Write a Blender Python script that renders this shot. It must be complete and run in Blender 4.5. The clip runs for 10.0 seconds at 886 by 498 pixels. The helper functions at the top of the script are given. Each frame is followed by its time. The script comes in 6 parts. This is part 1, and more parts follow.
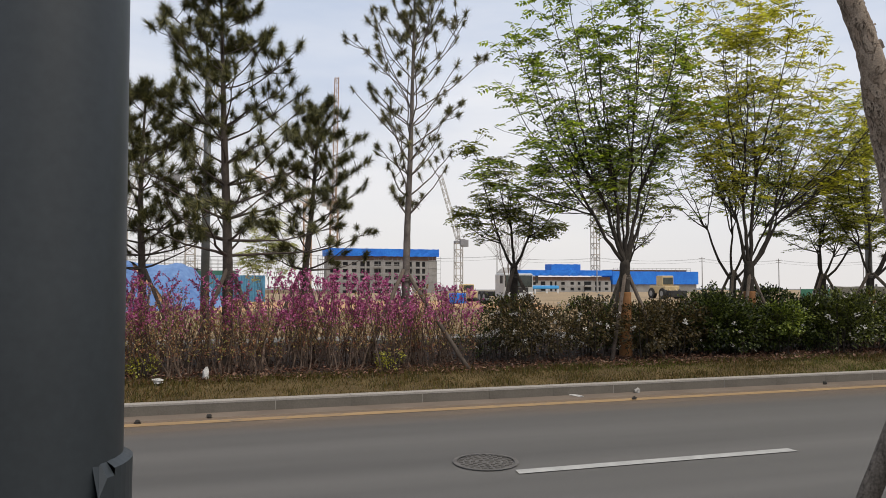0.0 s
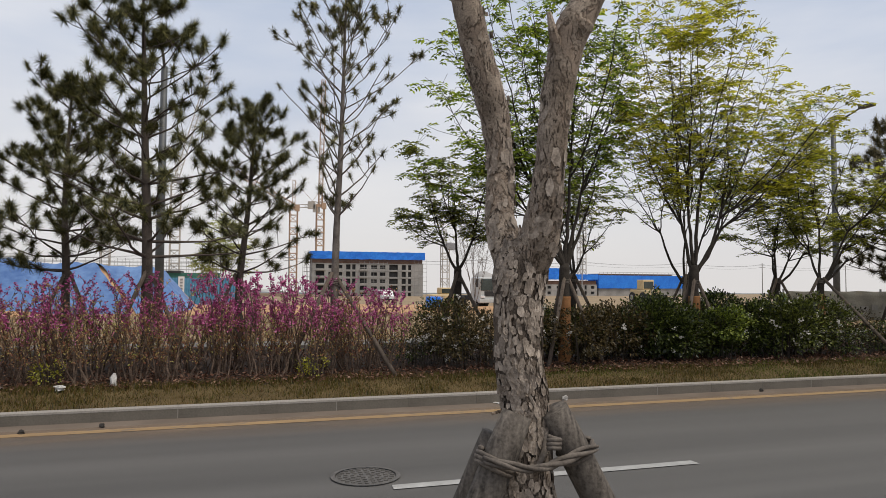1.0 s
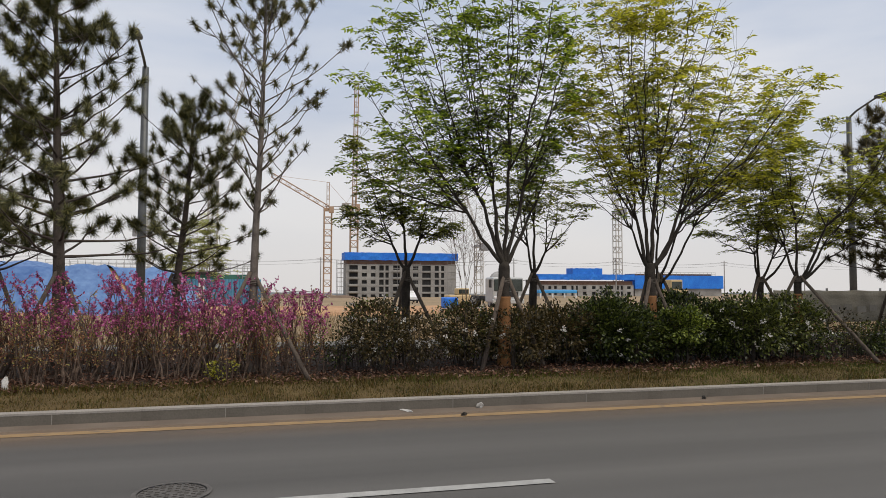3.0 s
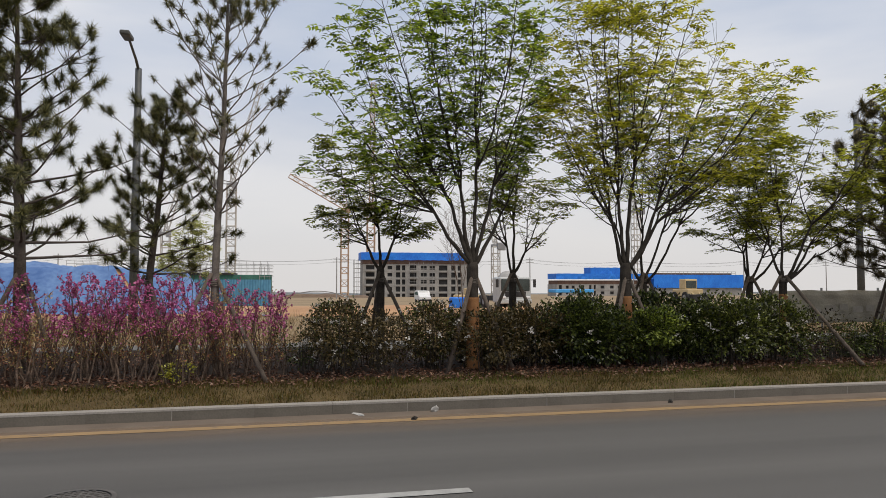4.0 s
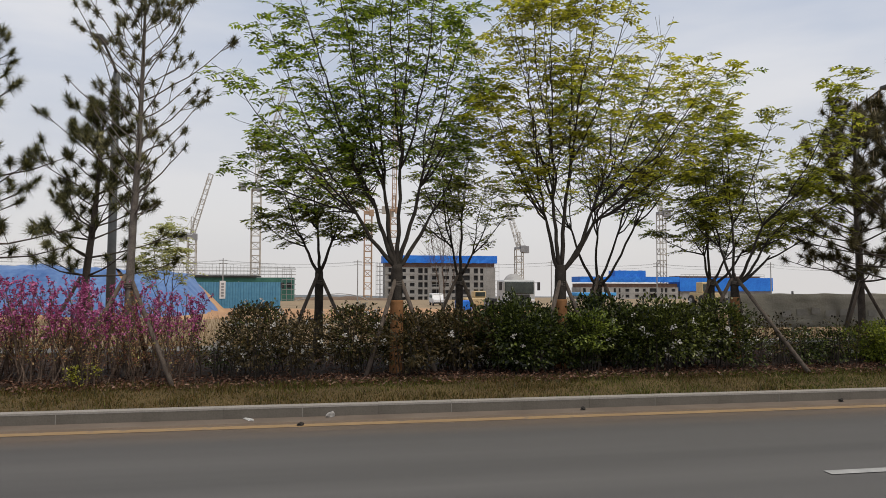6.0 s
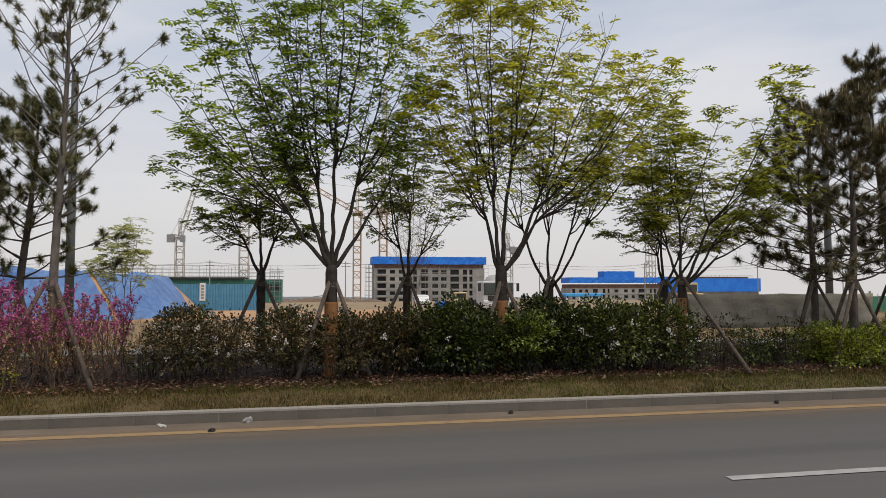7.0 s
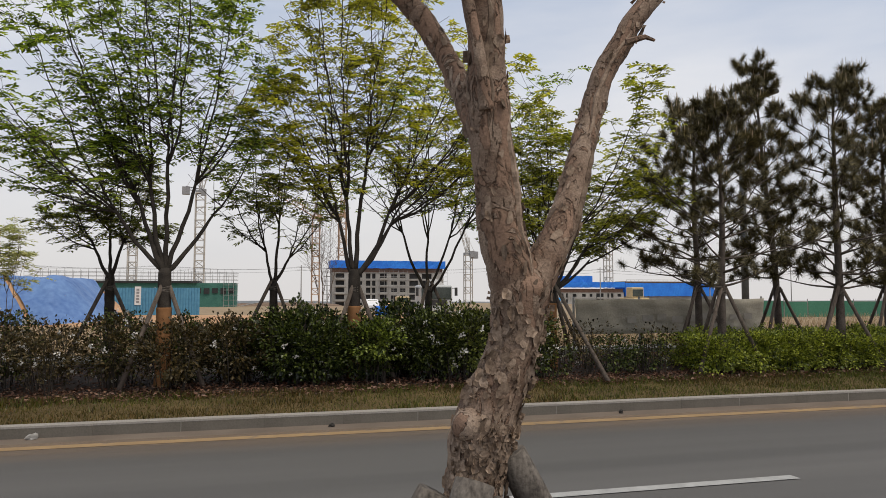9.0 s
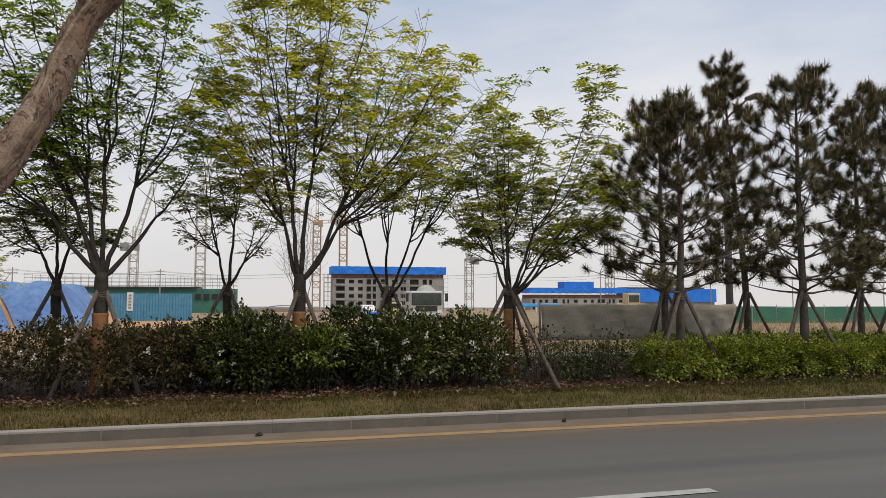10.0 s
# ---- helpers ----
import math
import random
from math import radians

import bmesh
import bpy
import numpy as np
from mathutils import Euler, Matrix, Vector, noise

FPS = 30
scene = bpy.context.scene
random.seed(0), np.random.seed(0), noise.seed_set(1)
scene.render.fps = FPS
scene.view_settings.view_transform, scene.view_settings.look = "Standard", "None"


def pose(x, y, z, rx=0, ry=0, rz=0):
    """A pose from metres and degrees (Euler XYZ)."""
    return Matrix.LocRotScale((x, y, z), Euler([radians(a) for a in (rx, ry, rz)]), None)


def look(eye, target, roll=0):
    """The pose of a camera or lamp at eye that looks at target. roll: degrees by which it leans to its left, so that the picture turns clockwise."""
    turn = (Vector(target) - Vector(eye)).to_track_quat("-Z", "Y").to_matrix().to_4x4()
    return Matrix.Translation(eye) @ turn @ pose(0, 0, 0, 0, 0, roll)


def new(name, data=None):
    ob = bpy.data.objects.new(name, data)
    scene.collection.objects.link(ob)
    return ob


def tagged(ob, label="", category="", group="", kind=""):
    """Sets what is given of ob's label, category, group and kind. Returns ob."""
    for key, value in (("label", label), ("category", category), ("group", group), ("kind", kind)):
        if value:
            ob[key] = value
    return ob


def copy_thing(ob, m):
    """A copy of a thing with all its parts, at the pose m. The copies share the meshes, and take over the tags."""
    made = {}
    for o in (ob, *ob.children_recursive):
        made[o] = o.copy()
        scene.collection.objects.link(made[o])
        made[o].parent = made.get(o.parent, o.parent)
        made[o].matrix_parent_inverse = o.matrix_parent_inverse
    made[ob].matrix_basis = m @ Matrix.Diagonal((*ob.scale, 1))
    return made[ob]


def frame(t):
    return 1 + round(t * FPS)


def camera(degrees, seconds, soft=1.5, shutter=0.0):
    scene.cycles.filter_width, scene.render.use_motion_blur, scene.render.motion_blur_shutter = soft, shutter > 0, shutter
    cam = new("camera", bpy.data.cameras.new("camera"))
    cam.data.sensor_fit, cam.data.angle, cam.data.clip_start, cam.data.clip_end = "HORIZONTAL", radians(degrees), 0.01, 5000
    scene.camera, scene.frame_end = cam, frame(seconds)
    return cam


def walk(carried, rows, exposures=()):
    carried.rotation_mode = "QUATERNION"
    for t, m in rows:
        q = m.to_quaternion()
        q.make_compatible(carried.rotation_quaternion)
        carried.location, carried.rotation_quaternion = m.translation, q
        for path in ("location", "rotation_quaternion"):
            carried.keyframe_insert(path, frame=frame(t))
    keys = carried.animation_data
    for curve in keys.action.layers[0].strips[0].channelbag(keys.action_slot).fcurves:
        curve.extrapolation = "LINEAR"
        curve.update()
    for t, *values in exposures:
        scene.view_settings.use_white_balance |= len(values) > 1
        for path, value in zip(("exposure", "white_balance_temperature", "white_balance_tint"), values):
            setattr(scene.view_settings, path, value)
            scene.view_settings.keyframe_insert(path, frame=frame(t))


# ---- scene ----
cam = camera(65.4, 10.0, soft=0.8)
PATH = [
    (0, (0.579, 0.012, 1.713), (1.136, 1.931, 1.803), 0.1),
    (0.5, (1.094, 0.045, 1.715), (1.675, 1.956, 1.811), 0.2),
    (1, (1.612, 0.065, 1.717), (2.201, 1.974, 1.817), 0.3),
    (1.5, (2.107, 0.115, 1.707), (2.682, 2.028, 1.808), 0.3),
    (2.5, (3.079, 0.151, 1.700), (3.596, 2.081, 1.801), 0.2),
    (4, (4.449, 0.145, 1.723), (4.882, 2.095, 1.824), 0.0),
    (4.5, (4.891, 0.098, 1.732), (5.303, 2.053, 1.830), 0.0),
    (5.5, (5.737, 0.067, 1.715), (6.094, 2.032, 1.821), 0.1),
    (7, (7.126, 0.113, 1.717), (7.509, 2.073, 1.830), -0.1),
    (7.5, (7.571, 0.133, 1.714), (7.995, 2.085, 1.827), -0.1),
    (8, (8.036, 0.158, 1.718), (8.496, 2.101, 1.837), -0.0),
    (8.6, (8.652, 0.211, 1.719), (9.133, 2.149, 1.840), 0.0),
    (9, (9.059, 0.247, 1.725), (9.545, 2.183, 1.850), 0.0),
    (9.5, (9.540, 0.252, 1.720), (10.019, 2.189, 1.853), 0.0),
    (10, (9.991, 0.272, 1.715), (10.469, 2.209, 1.857), 0.0),
]
walk(cam, [(t, look(eye, target, roll)) for t, eye, target, roll in PATH],
     [(0, 0.17, 6710, 10), (0.5, 0.09, 6710, 10), (1, 0.03, 6710, 10), (4, -0.02, 6710, 10), (7, -0.08, 6710, 10), (10, 0.03, 6710, 10)])

# ---- world and light ----
SUN_ELEV, SUN_AZ = 62.0, 140.0      # degrees; azimuth from +y towards +x
world = bpy.data.worlds.new("overcast_sky")
scene.world = world
world.use_nodes = True
wn, wl = world.node_tree.nodes, world.node_tree.links
wn.clear()
w_out = wn.new("ShaderNodeOutputWorld")
w_bg = wn.new("ShaderNodeBackground")
w_sky = wn.new("ShaderNodeTexSky")
w_sky.sky_type = "NISHITA"
w_sky.sun_disc = False
w_sky.sun_elevation, w_sky.sun_rotation = radians(SUN_ELEV), radians(SUN_AZ)
w_sky.dust_density = 3.0
w_scale = wn.new("ShaderNodeMixRGB")
w_scale.blend_type = "MULTIPLY"
w_scale.inputs[0].default_value = 1.0
w_scale.inputs[2].default_value = (0.10, 0.10, 0.10, 1)
w_tc = wn.new("ShaderNodeTexCoord")
w_map = wn.new("ShaderNodeMapping")
w_map.inputs["Scale"].default_value = (0.8, 0.8, 3.4)
w_noise = wn.new("ShaderNodeTexNoise")
w_noise.inputs["Scale"].default_value = 1.7
w_noise.inputs["Detail"].default_value = 6.0
w_noise.inputs["Roughness"].default_value = 0.5
w_cloud = wn.new("ShaderNodeValToRGB")
w_cloud.color_ramp.elements[0].position, w_cloud.color_ramp.elements[1].position = 0.36, 0.66
w_cloud.color_ramp.elements[0].color = (0.465, 0.56, 0.74, 1)
w_cloud.color_ramp.elements[1].color = (0.84, 0.862, 0.92, 1)
w_sep = wn.new("ShaderNodeSeparateXYZ")
w_hor = wn.new("ShaderNodeValToRGB")
w_hor.color_ramp.elements[0].position, w_hor.color_ramp.elements[1].position = 0.0, 0.30
w_hor.color_ramp.elements[0].color, w_hor.color_ramp.elements[1].color = (1, 1, 1, 1), (0, 0, 0, 1)
w_low = wn.new("ShaderNodeMixRGB")
w_low.inputs[2].default_value = (0.80, 0.79, 0.80, 1)
w_mix = wn.new("ShaderNodeMixRGB")
w_mix.inputs[0].default_value = 0.86
wl.new(w_sky.outputs[0], w_scale.inputs[1])
wl.new(w_tc.outputs["Generated"], w_map.inputs[0])
wl.new(w_map.outputs[0], w_noise.inputs["Vector"])
wl.new(w_noise.outputs["Fac"], w_cloud.inputs[0])
wl.new(w_tc.outputs["Generated"], w_sep.inputs[0])
wl.new(w_sep.outputs["Z"], w_hor.inputs[0])
wl.new(w_hor.outputs[0], w_low.inputs[0])
wl.new(w_cloud.outputs[0], w_low.inputs[1])
wl.new(w_scale.outputs[0], w_mix.inputs[1])
wl.new(w_low.outputs[0], w_mix.inputs[2])
wl.new(w_mix.outputs[0], w_bg.inputs[0])
w_bg.inputs[1].default_value = 1.0
wl.new(w_bg.outputs[0], w_out.inputs[0])

sun_data = bpy.data.lights.new("sun", "SUN")
sun_data.energy, sun_data.angle, sun_data.color = 2.2, radians(35), (1.0, 0.92, 0.80)
sun = new("sun", sun_data)
_az, _el = radians(SUN_AZ), radians(SUN_ELEV)
sun.matrix_world = look((60 * math.sin(_az), 60 * math.cos(_az), 70), (60 * math.sin(_az) - math.sin(_az) * math.cos(_el), 60 * math.cos(_az) - math.cos(_az) * math.cos(_el), 70 - math.sin(_el)))


# ---- materials ----
def surface(name, a, b, scale=4.0, fine=60.0, rough=0.85, bump=0.3, dist=0.01, metal=0.0, spec=0.3, stretch=(1, 1, 1), fleck=None, uneven=0.0):
    """Two colours mixed by coarse and fine noise, in metres, with fine relief."""
    m = bpy.data.materials.new(name)
    m.use_nodes = True
    n, l = m.node_tree.nodes, m.node_tree.links
    p = n["Principled BSDF"]
    tc, mp = n.new("ShaderNodeTexCoord"), n.new("ShaderNodeMapping")
    mp.inputs["Scale"].default_value = stretch
    l.new(tc.outputs["Object"], mp.inputs[0])
    n1, n2 = n.new("ShaderNodeTexNoise"), n.new("ShaderNodeTexNoise")
    n1.inputs["Scale"].default_value, n1.inputs["Detail"].default_value = scale, 5.0
    n2.inputs["Scale"].default_value, n2.inputs["Detail"].default_value = fine, 4.0
    l.new(mp.outputs[0], n1.inputs["Vector"])
    l.new(tc.outputs["Object"], n2.inputs["Vector"])
    mix = n.new("ShaderNodeMath")
    mix.operation = "MULTIPLY_ADD"
    mix.inputs[1].default_value = 0.45
    half = n.new("ShaderNodeMath")
    half.operation = "MULTIPLY"
    half.inputs[1].default_value = 0.55
    l.new(n1.outputs["Fac"], half.inputs[0])
    l.new(n2.outputs["Fac"], mix.inputs[0])
    l.new(half.outputs[0], mix.inputs[2])
    ramp = n.new("ShaderNodeValToRGB")
    ramp.color_ramp.elements[0].position, ramp.color_ramp.elements[1].position = 0.34, 0.66
    ramp.color_ramp.elements[0].color, ramp.color_ramp.elements[1].color = (*a, 1), (*b, 1)
    l.new(mix.outputs[0], ramp.inputs[0])
    colour = ramp.outputs[0]
    if fleck:
        vor = n.new("ShaderNodeTexNoise")
        vor.inputs["Scale"].default_value, vor.inputs["Detail"].default_value = fleck[1], 2.0
        l.new(tc.outputs["Object"], vor.inputs["Vector"])
        r2 = n.new("ShaderNodeValToRGB")
        r2.color_ramp.elements[0].position, r2.color_ramp.elements[1].position = fleck[2], fleck[2] + 0.08
        l.new(vor.outputs["Fac"], r2.inputs[0])
        mx = n.new("ShaderNodeMixRGB")
        mx.inputs[2].default_value = (*fleck[0], 1)
        l.new(r2.outputs[0], mx.inputs[0])
        l.new(colour, mx.inputs[1])
        colour = mx.outputs[0]
    if uneven:
        geo, rr, mu = n.new("ShaderNodeNewGeometry"), n.new("ShaderNodeValToRGB"), n.new("ShaderNodeMixRGB")
        rr.color_ramp.elements[0].color = (1 - uneven, 1 - uneven * 1.05, 1 - uneven * 1.1, 1)
        rr.color_ramp.elements[1].color = (1 + uneven * 0.35, 1 + uneven * 0.32, 1 + uneven * 0.28, 1)
        mu.blend_type = "MULTIPLY"
        mu.inputs[0].default_value = 1.0
        l.new(geo.outputs["Random Per Island"], rr.inputs[0])
        l.new(colour, mu.inputs[1])
        l.new(rr.outputs[0], mu.inputs[2])
        colour = mu.outputs[0]
    l.new(colour, p.inputs["Base Color"])
    p.inputs["Roughness"].default_value, p.inputs["Metallic"].default_value = rough, metal
    p.inputs["Specular IOR Level"].default_value = spec
    if bump:
        bp = n.new("ShaderNodeBump")
        bp.inputs["Strength"].default_value, bp.inputs["Distance"].default_value = bump, dist
        l.new(mix.outputs[0], bp.inputs["Height"])
        l.new(bp.outputs[0], p.inputs["Normal"])
    return m


def foliage(name, cols, through_light=0.4, gloss=0.08, rough=0.45):
    """Leaves, each of its own tint, that let some light through."""
    m = bpy.data.materials.new(name)
    m.use_nodes = True
    n, l = m.node_tree.nodes, m.node_tree.links
    n.clear()
    out, geo, ramp = n.new("ShaderNodeOutputMaterial"), n.new("ShaderNodeNewGeometry"), n.new("ShaderNodeValToRGB")
    while len(ramp.color_ramp.elements) < len(cols):
        ramp.color_ramp.elements.new(0.5)
    for i, c in enumerate(cols):
        ramp.color_ramp.elements[i].position = i / (len(cols) - 1)
        ramp.color_ramp.elements[i].color = (*c, 1)
    l.new(geo.outputs["Random Per Island"], ramp.inputs[0])
    d, t, g = n.new("ShaderNodeBsdfDiffuse"), n.new("ShaderNodeBsdfTranslucent"), n.new("ShaderNodeBsdfGlossy")
    g.inputs["Roughness"].default_value = rough
    l.new(ramp.outputs[0], d.inputs[0])
    l.new(ramp.outputs[0], t.inputs[0])
    m1, m2 = n.new("ShaderNodeMixShader"), n.new("ShaderNodeMixShader")
    m1.inputs[0].default_value, m2.inputs[0].default_value = through_light, gloss
    l.new(d.outputs[0], m1.inputs[1])
    l.new(t.outputs[0], m1.inputs[2])
    l.new(m1.outputs[0], m2.inputs[1])
    l.new(g.outputs[0], m2.inputs[2])
    l.new(m2.outputs[0], out.inputs[0])
    return m


M_ASPHALT = surface("asphalt", (0.056, 0.054, 0.052), (0.116, 0.111, 0.105), 1.3, 70, 0.78, 0.5, 0.004, stretch=(0.025, 1.0, 1), spec=0.35, fleck=((0.15, 0.143, 0.134), 130, 0.585))
M_GUTTER = surface("gutter_asphalt", (0.115, 0.09, 0.07), (0.185, 0.148, 0.118), 1.5, 70, 0.9, 0.4, 0.004)
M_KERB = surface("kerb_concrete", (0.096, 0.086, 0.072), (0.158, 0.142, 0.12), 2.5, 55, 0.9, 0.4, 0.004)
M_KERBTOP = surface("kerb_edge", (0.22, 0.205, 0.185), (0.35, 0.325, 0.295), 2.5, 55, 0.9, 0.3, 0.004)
M_WHITE = surface("worn_white_paint", (0.26, 0.26, 0.25), (0.42, 0.415, 0.40), 6, 90, 0.7, 0.3, 0.003)
M_YELLOW = surface("worn_yellow_paint", (0.245, 0.165, 0.09), (0.35, 0.235, 0.12), 2, 80, 0.8, 0.3, 0.003, fleck=((0.20, 0.15, 0.105), 5, 0.58))


def drifted_dust(name, colour, y0, y1):
    """Tan dust drifted along the road's edge, thinning out towards the lane."""
    m = bpy.data.materials.new(name)
    m.use_nodes = True
    n, l = m.node_tree.nodes, m.node_tree.links
    p = n["Principled BSDF"]
    p.inputs["Base Color"].default_value, p.inputs["Roughness"].default_value = (*colour, 1), 0.95
    tc, sep, rng_, noi, mul = n.new("ShaderNodeTexCoord"), n.new("ShaderNodeSeparateXYZ"), n.new("ShaderNodeMapRange"), n.new("ShaderNodeTexNoise"), n.new("ShaderNodeMath")
    mp = n.new("ShaderNodeMapping")
    mp.inputs["Scale"].default_value = (0.35, 2.5, 1)
    l.new(tc.outputs["Object"], sep.inputs[0])
    l.new(tc.outputs["Object"], mp.inputs[0])
    l.new(mp.outputs[0], noi.inputs["Vector"])
    noi.inputs["Scale"].default_value, noi.inputs["Detail"].default_value = 2.0, 6.0
    rng_.interpolation_type = "SMOOTHSTEP"
    rng_.inputs[1].default_value, rng_.inputs[2].default_value = y0, y1
    l.new(sep.outputs[1], rng_.inputs[0])
    mul.operation = "MULTIPLY"
    l.new(rng_.outputs[0], mul.inputs[0])
    l.new(noi.outputs["Fac"], mul.inputs[1])
    l.new(mul.outputs[0], p.inputs["Alpha"])
    return m


M_DUST = drifted_dust("tan_road_dust", (0.23, 0.165, 0.115), 7.9, 8.95)
M_IRON = surface("cast_iron", (0.085, 0.08, 0.075), (0.16, 0.15, 0.14), 9, 60, 0.65, 0.5, 0.004, metal=0.3)
M_SOIL = surface("bed_soil", (0.022, 0.015, 0.011), (0.062, 0.04, 0.028), 3, 40, 0.95, 0.8, 0.02)
M_TURF = surface("turf_soil", (0.062, 0.042, 0.018), (0.135, 0.095, 0.04), 2, 40, 0.95, 0.8, 0.02)
M_FIELD = surface("dry_field", (0.18, 0.13, 0.075), (0.34, 0.25, 0.15), 0.12, 6, 0.95, 0.6, 0.05)
M_ORANGE = surface("orange_soil", (0.34, 0.18, 0.088), (0.49, 0.30, 0.165), 0.3, 5, 0.95, 0.6, 0.05)
M_PATH = surface("footpath_concrete", (0.15, 0.14, 0.125), (0.24, 0.225, 0.2), 1.2, 40, 0.9, 0.3, 0.005)
def bark(name, a, b, c, grain=150.0, crack=0.42, inner=(0.2, 0.12, 0.085), plate=15.0, share=0.5):
    """Rough bark: dark fissures between paler ridges, over patches of two tones."""
    m = bpy.data.materials.new(name)
    m.use_nodes = True
    n, l = m.node_tree.nodes, m.node_tree.links
    p = n["Principled BSDF"]
    tc, mp = n.new("ShaderNodeTexCoord"), n.new("ShaderNodeMapping")
    mp.inputs["Scale"].default_value = (1, 1, 0.3)
    l.new(tc.outputs["Object"], mp.inputs[0])
    ridge, big, fine, mask = (n.new("ShaderNodeTexNoise") for _ in range(4))
    for q, sc, de, ro, di in ((ridge, grain, 7.0, 0.62, 1.6), (big, 12.0, 4.0, 0.5, 0.0), (fine, 260.0, 5.0, 0.6, 0.0), (mask, 13.0, 4.0, 0.6, 0.6)):
        q.inputs["Scale"].default_value, q.inputs["Detail"].default_value = sc, de
        q.inputs["Roughness"].default_value, q.inputs["Distortion"].default_value = ro, di
        l.new((mp if q is ridge else tc).outputs[0 if q is ridge else "Object"], q.inputs["Vector"])
    r1, r2, r3 = (n.new("ShaderNodeValToRGB") for _ in range(3))
    r1.color_ramp.elements[0].position, r1.color_ramp.elements[1].position = 0.36, 0.64
    r1.color_ramp.elements[0].color, r1.color_ramp.elements[1].color = (*a, 1), (*b, 1)
    r2.color_ramp.elements[0].position, r2.color_ramp.elements[1].position = 0.3, 0.7
    r2.color_ramp.elements[0].color, r2.color_ramp.elements[1].color = (0.5, 0.5, 0.5, 1), (1.25, 1.25, 1.25, 1)
    r3.color_ramp.elements[0].position, r3.color_ramp.elements[1].position = 0.0, 0.08
    l.new(big.outputs["Fac"], r1.inputs[0])
    l.new(fine.outputs["Fac"], r2.inputs[0])
    mul = n.new("ShaderNodeMixRGB")
    mul.blend_type = "MULTIPLY"
    mul.inputs[0].default_value = 0.85
    l.new(r1.outputs[0], mul.inputs[1])
    l.new(r2.outputs[0], mul.inputs[2])
    lift = n.new("ShaderNodeMath")
    lift.operation = "MULTIPLY_ADD"
    lift.inputs[1].default_value, lift.inputs[2].default_value = 0.38, -crack - 0.16
    l.new(mask.outputs["Fac"], lift.inputs[0])
    gap = n.new("ShaderNodeMath")
    l.new(ridge.outputs["Fac"], gap.inputs[0])
    l.new(lift.outputs[0], gap.inputs[1])
    l.new(gap.outputs[0], r3.inputs[0])
    mx = n.new("ShaderNodeMixRGB")
    mx.inputs[1].default_value = (*c, 1)
    l.new(r3.outputs[0], mx.inputs[0])
    l.new(mul.outputs[0], mx.inputs[2])
    l.new(mx.outputs[0], p.inputs["Base Color"])
    p.inputs["Roughness"].default_value, p.inputs["Specular IOR Level"].default_value = 0.92, 0.2
    hs = n.new("ShaderNodeMath")
    hs.operation = "MULTIPLY_ADD"
    hs.inputs[1].default_value = 0.35
    l.new(fine.outputs["Fac"], hs.inputs[0])
    l.new(r3.outputs[0], hs.inputs[2])
    spot, rs, ms = n.new("ShaderNodeTexVoronoi"), n.new("ShaderNodeValToRGB"), n.new("ShaderNodeMixRGB")
    spot.inputs["Scale"].default_value = 62.0
    sm = n.new("ShaderNodeMapping")
    sm.inputs["Scale"].default_value = (0.6, 0.6, 2.4)
    l.new(tc.outputs["Object"], sm.inputs[0])
    rs.color_ramp.elements[0].position, rs.color_ramp.elements[1].position = 0.10, 0.2
    rs.color_ramp.elements[0].color, rs.color_ramp.elements[1].color = (0.35, 0.32, 0.3, 1), (1, 1, 1, 1)
    ms.blend_type = "MULTIPLY"
    ms.inputs[0].default_value = 0.4
    l.new(sm.outputs[0], spot.inputs["Vector"])
    l.new(spot.outputs["Distance"], rs.inputs[0])
    l.new(mx.outputs[0], ms.inputs[1])
    l.new(rs.outputs[0], ms.inputs[2])
    l.new(ms.outputs[0], p.inputs["Base Color"])
    bp = n.new("ShaderNodeBump")
    bp.inputs["Strength"].default_value, bp.inputs["Distance"].default_value = 1.0, 0.006
    l.new(hs.outputs[0], bp.inputs["Height"])
    # outer plates that have come away from the smoother inner bark, with a dark gap along their edges
    mq, sheet_, rp, re = n.new("ShaderNodeMapping"), n.new("ShaderNodeTexNoise"), n.new("ShaderNodeValToRGB"), n.new("ShaderNodeValToRGB")
    mq.inputs["Scale"].default_value = (1, 1, 0.42)
    l.new(tc.outputs["Object"], mq.inputs[0])
    sheet_.inputs["Scale"].default_value, sheet_.inputs["Detail"].default_value = plate, 6.0
    sheet_.inputs["Roughness"].default_value, sheet_.inputs["Distortion"].default_value = 0.58, 1.4
    l.new(mq.outputs[0], sheet_.inputs["Vector"])
    rp.color_ramp.elements[0].position, rp.color_ramp.elements[1].position = share, share + 0.015
    re.color_ramp.elements[0].position, re.color_ramp.elements[1].position = share - 0.022, share + 0.01
    re.color_ramp.elements[0].color = re.color_ramp.elements[1].color = (1, 1, 1, 1)
    low = re.color_ramp.elements.new(share - 0.004)
    low.color = (0.28, 0.235, 0.2, 1)
    l.new(sheet_.outputs["Fac"], rp.inputs[0])
    l.new(sheet_.outputs["Fac"], re.inputs[0])
    tint, edge, skin = n.new("ShaderNodeMixRGB"), n.new("ShaderNodeMixRGB"), n.new("ShaderNodeMixRGB")
    skin.blend_type = edge.blend_type = "MULTIPLY"
    skin.inputs[0].default_value, edge.inputs[0].default_value = 0.55, 0.5
    skin.inputs[1].default_value = (*inner, 1)
    l.new(r2.outputs[0], skin.inputs[2])
    l.new(rp.outputs[0], tint.inputs[0])
    l.new(skin.outputs[0], tint.inputs[1])
    l.new(ms.outputs[0], tint.inputs[2])
    l.new(tint.outputs[0], edge.inputs[1])
    l.new(re.outputs[0], edge.inputs[2])
    l.new(edge.outputs[0], p.inputs["Base Color"])
    bq = n.new("ShaderNodeBump")
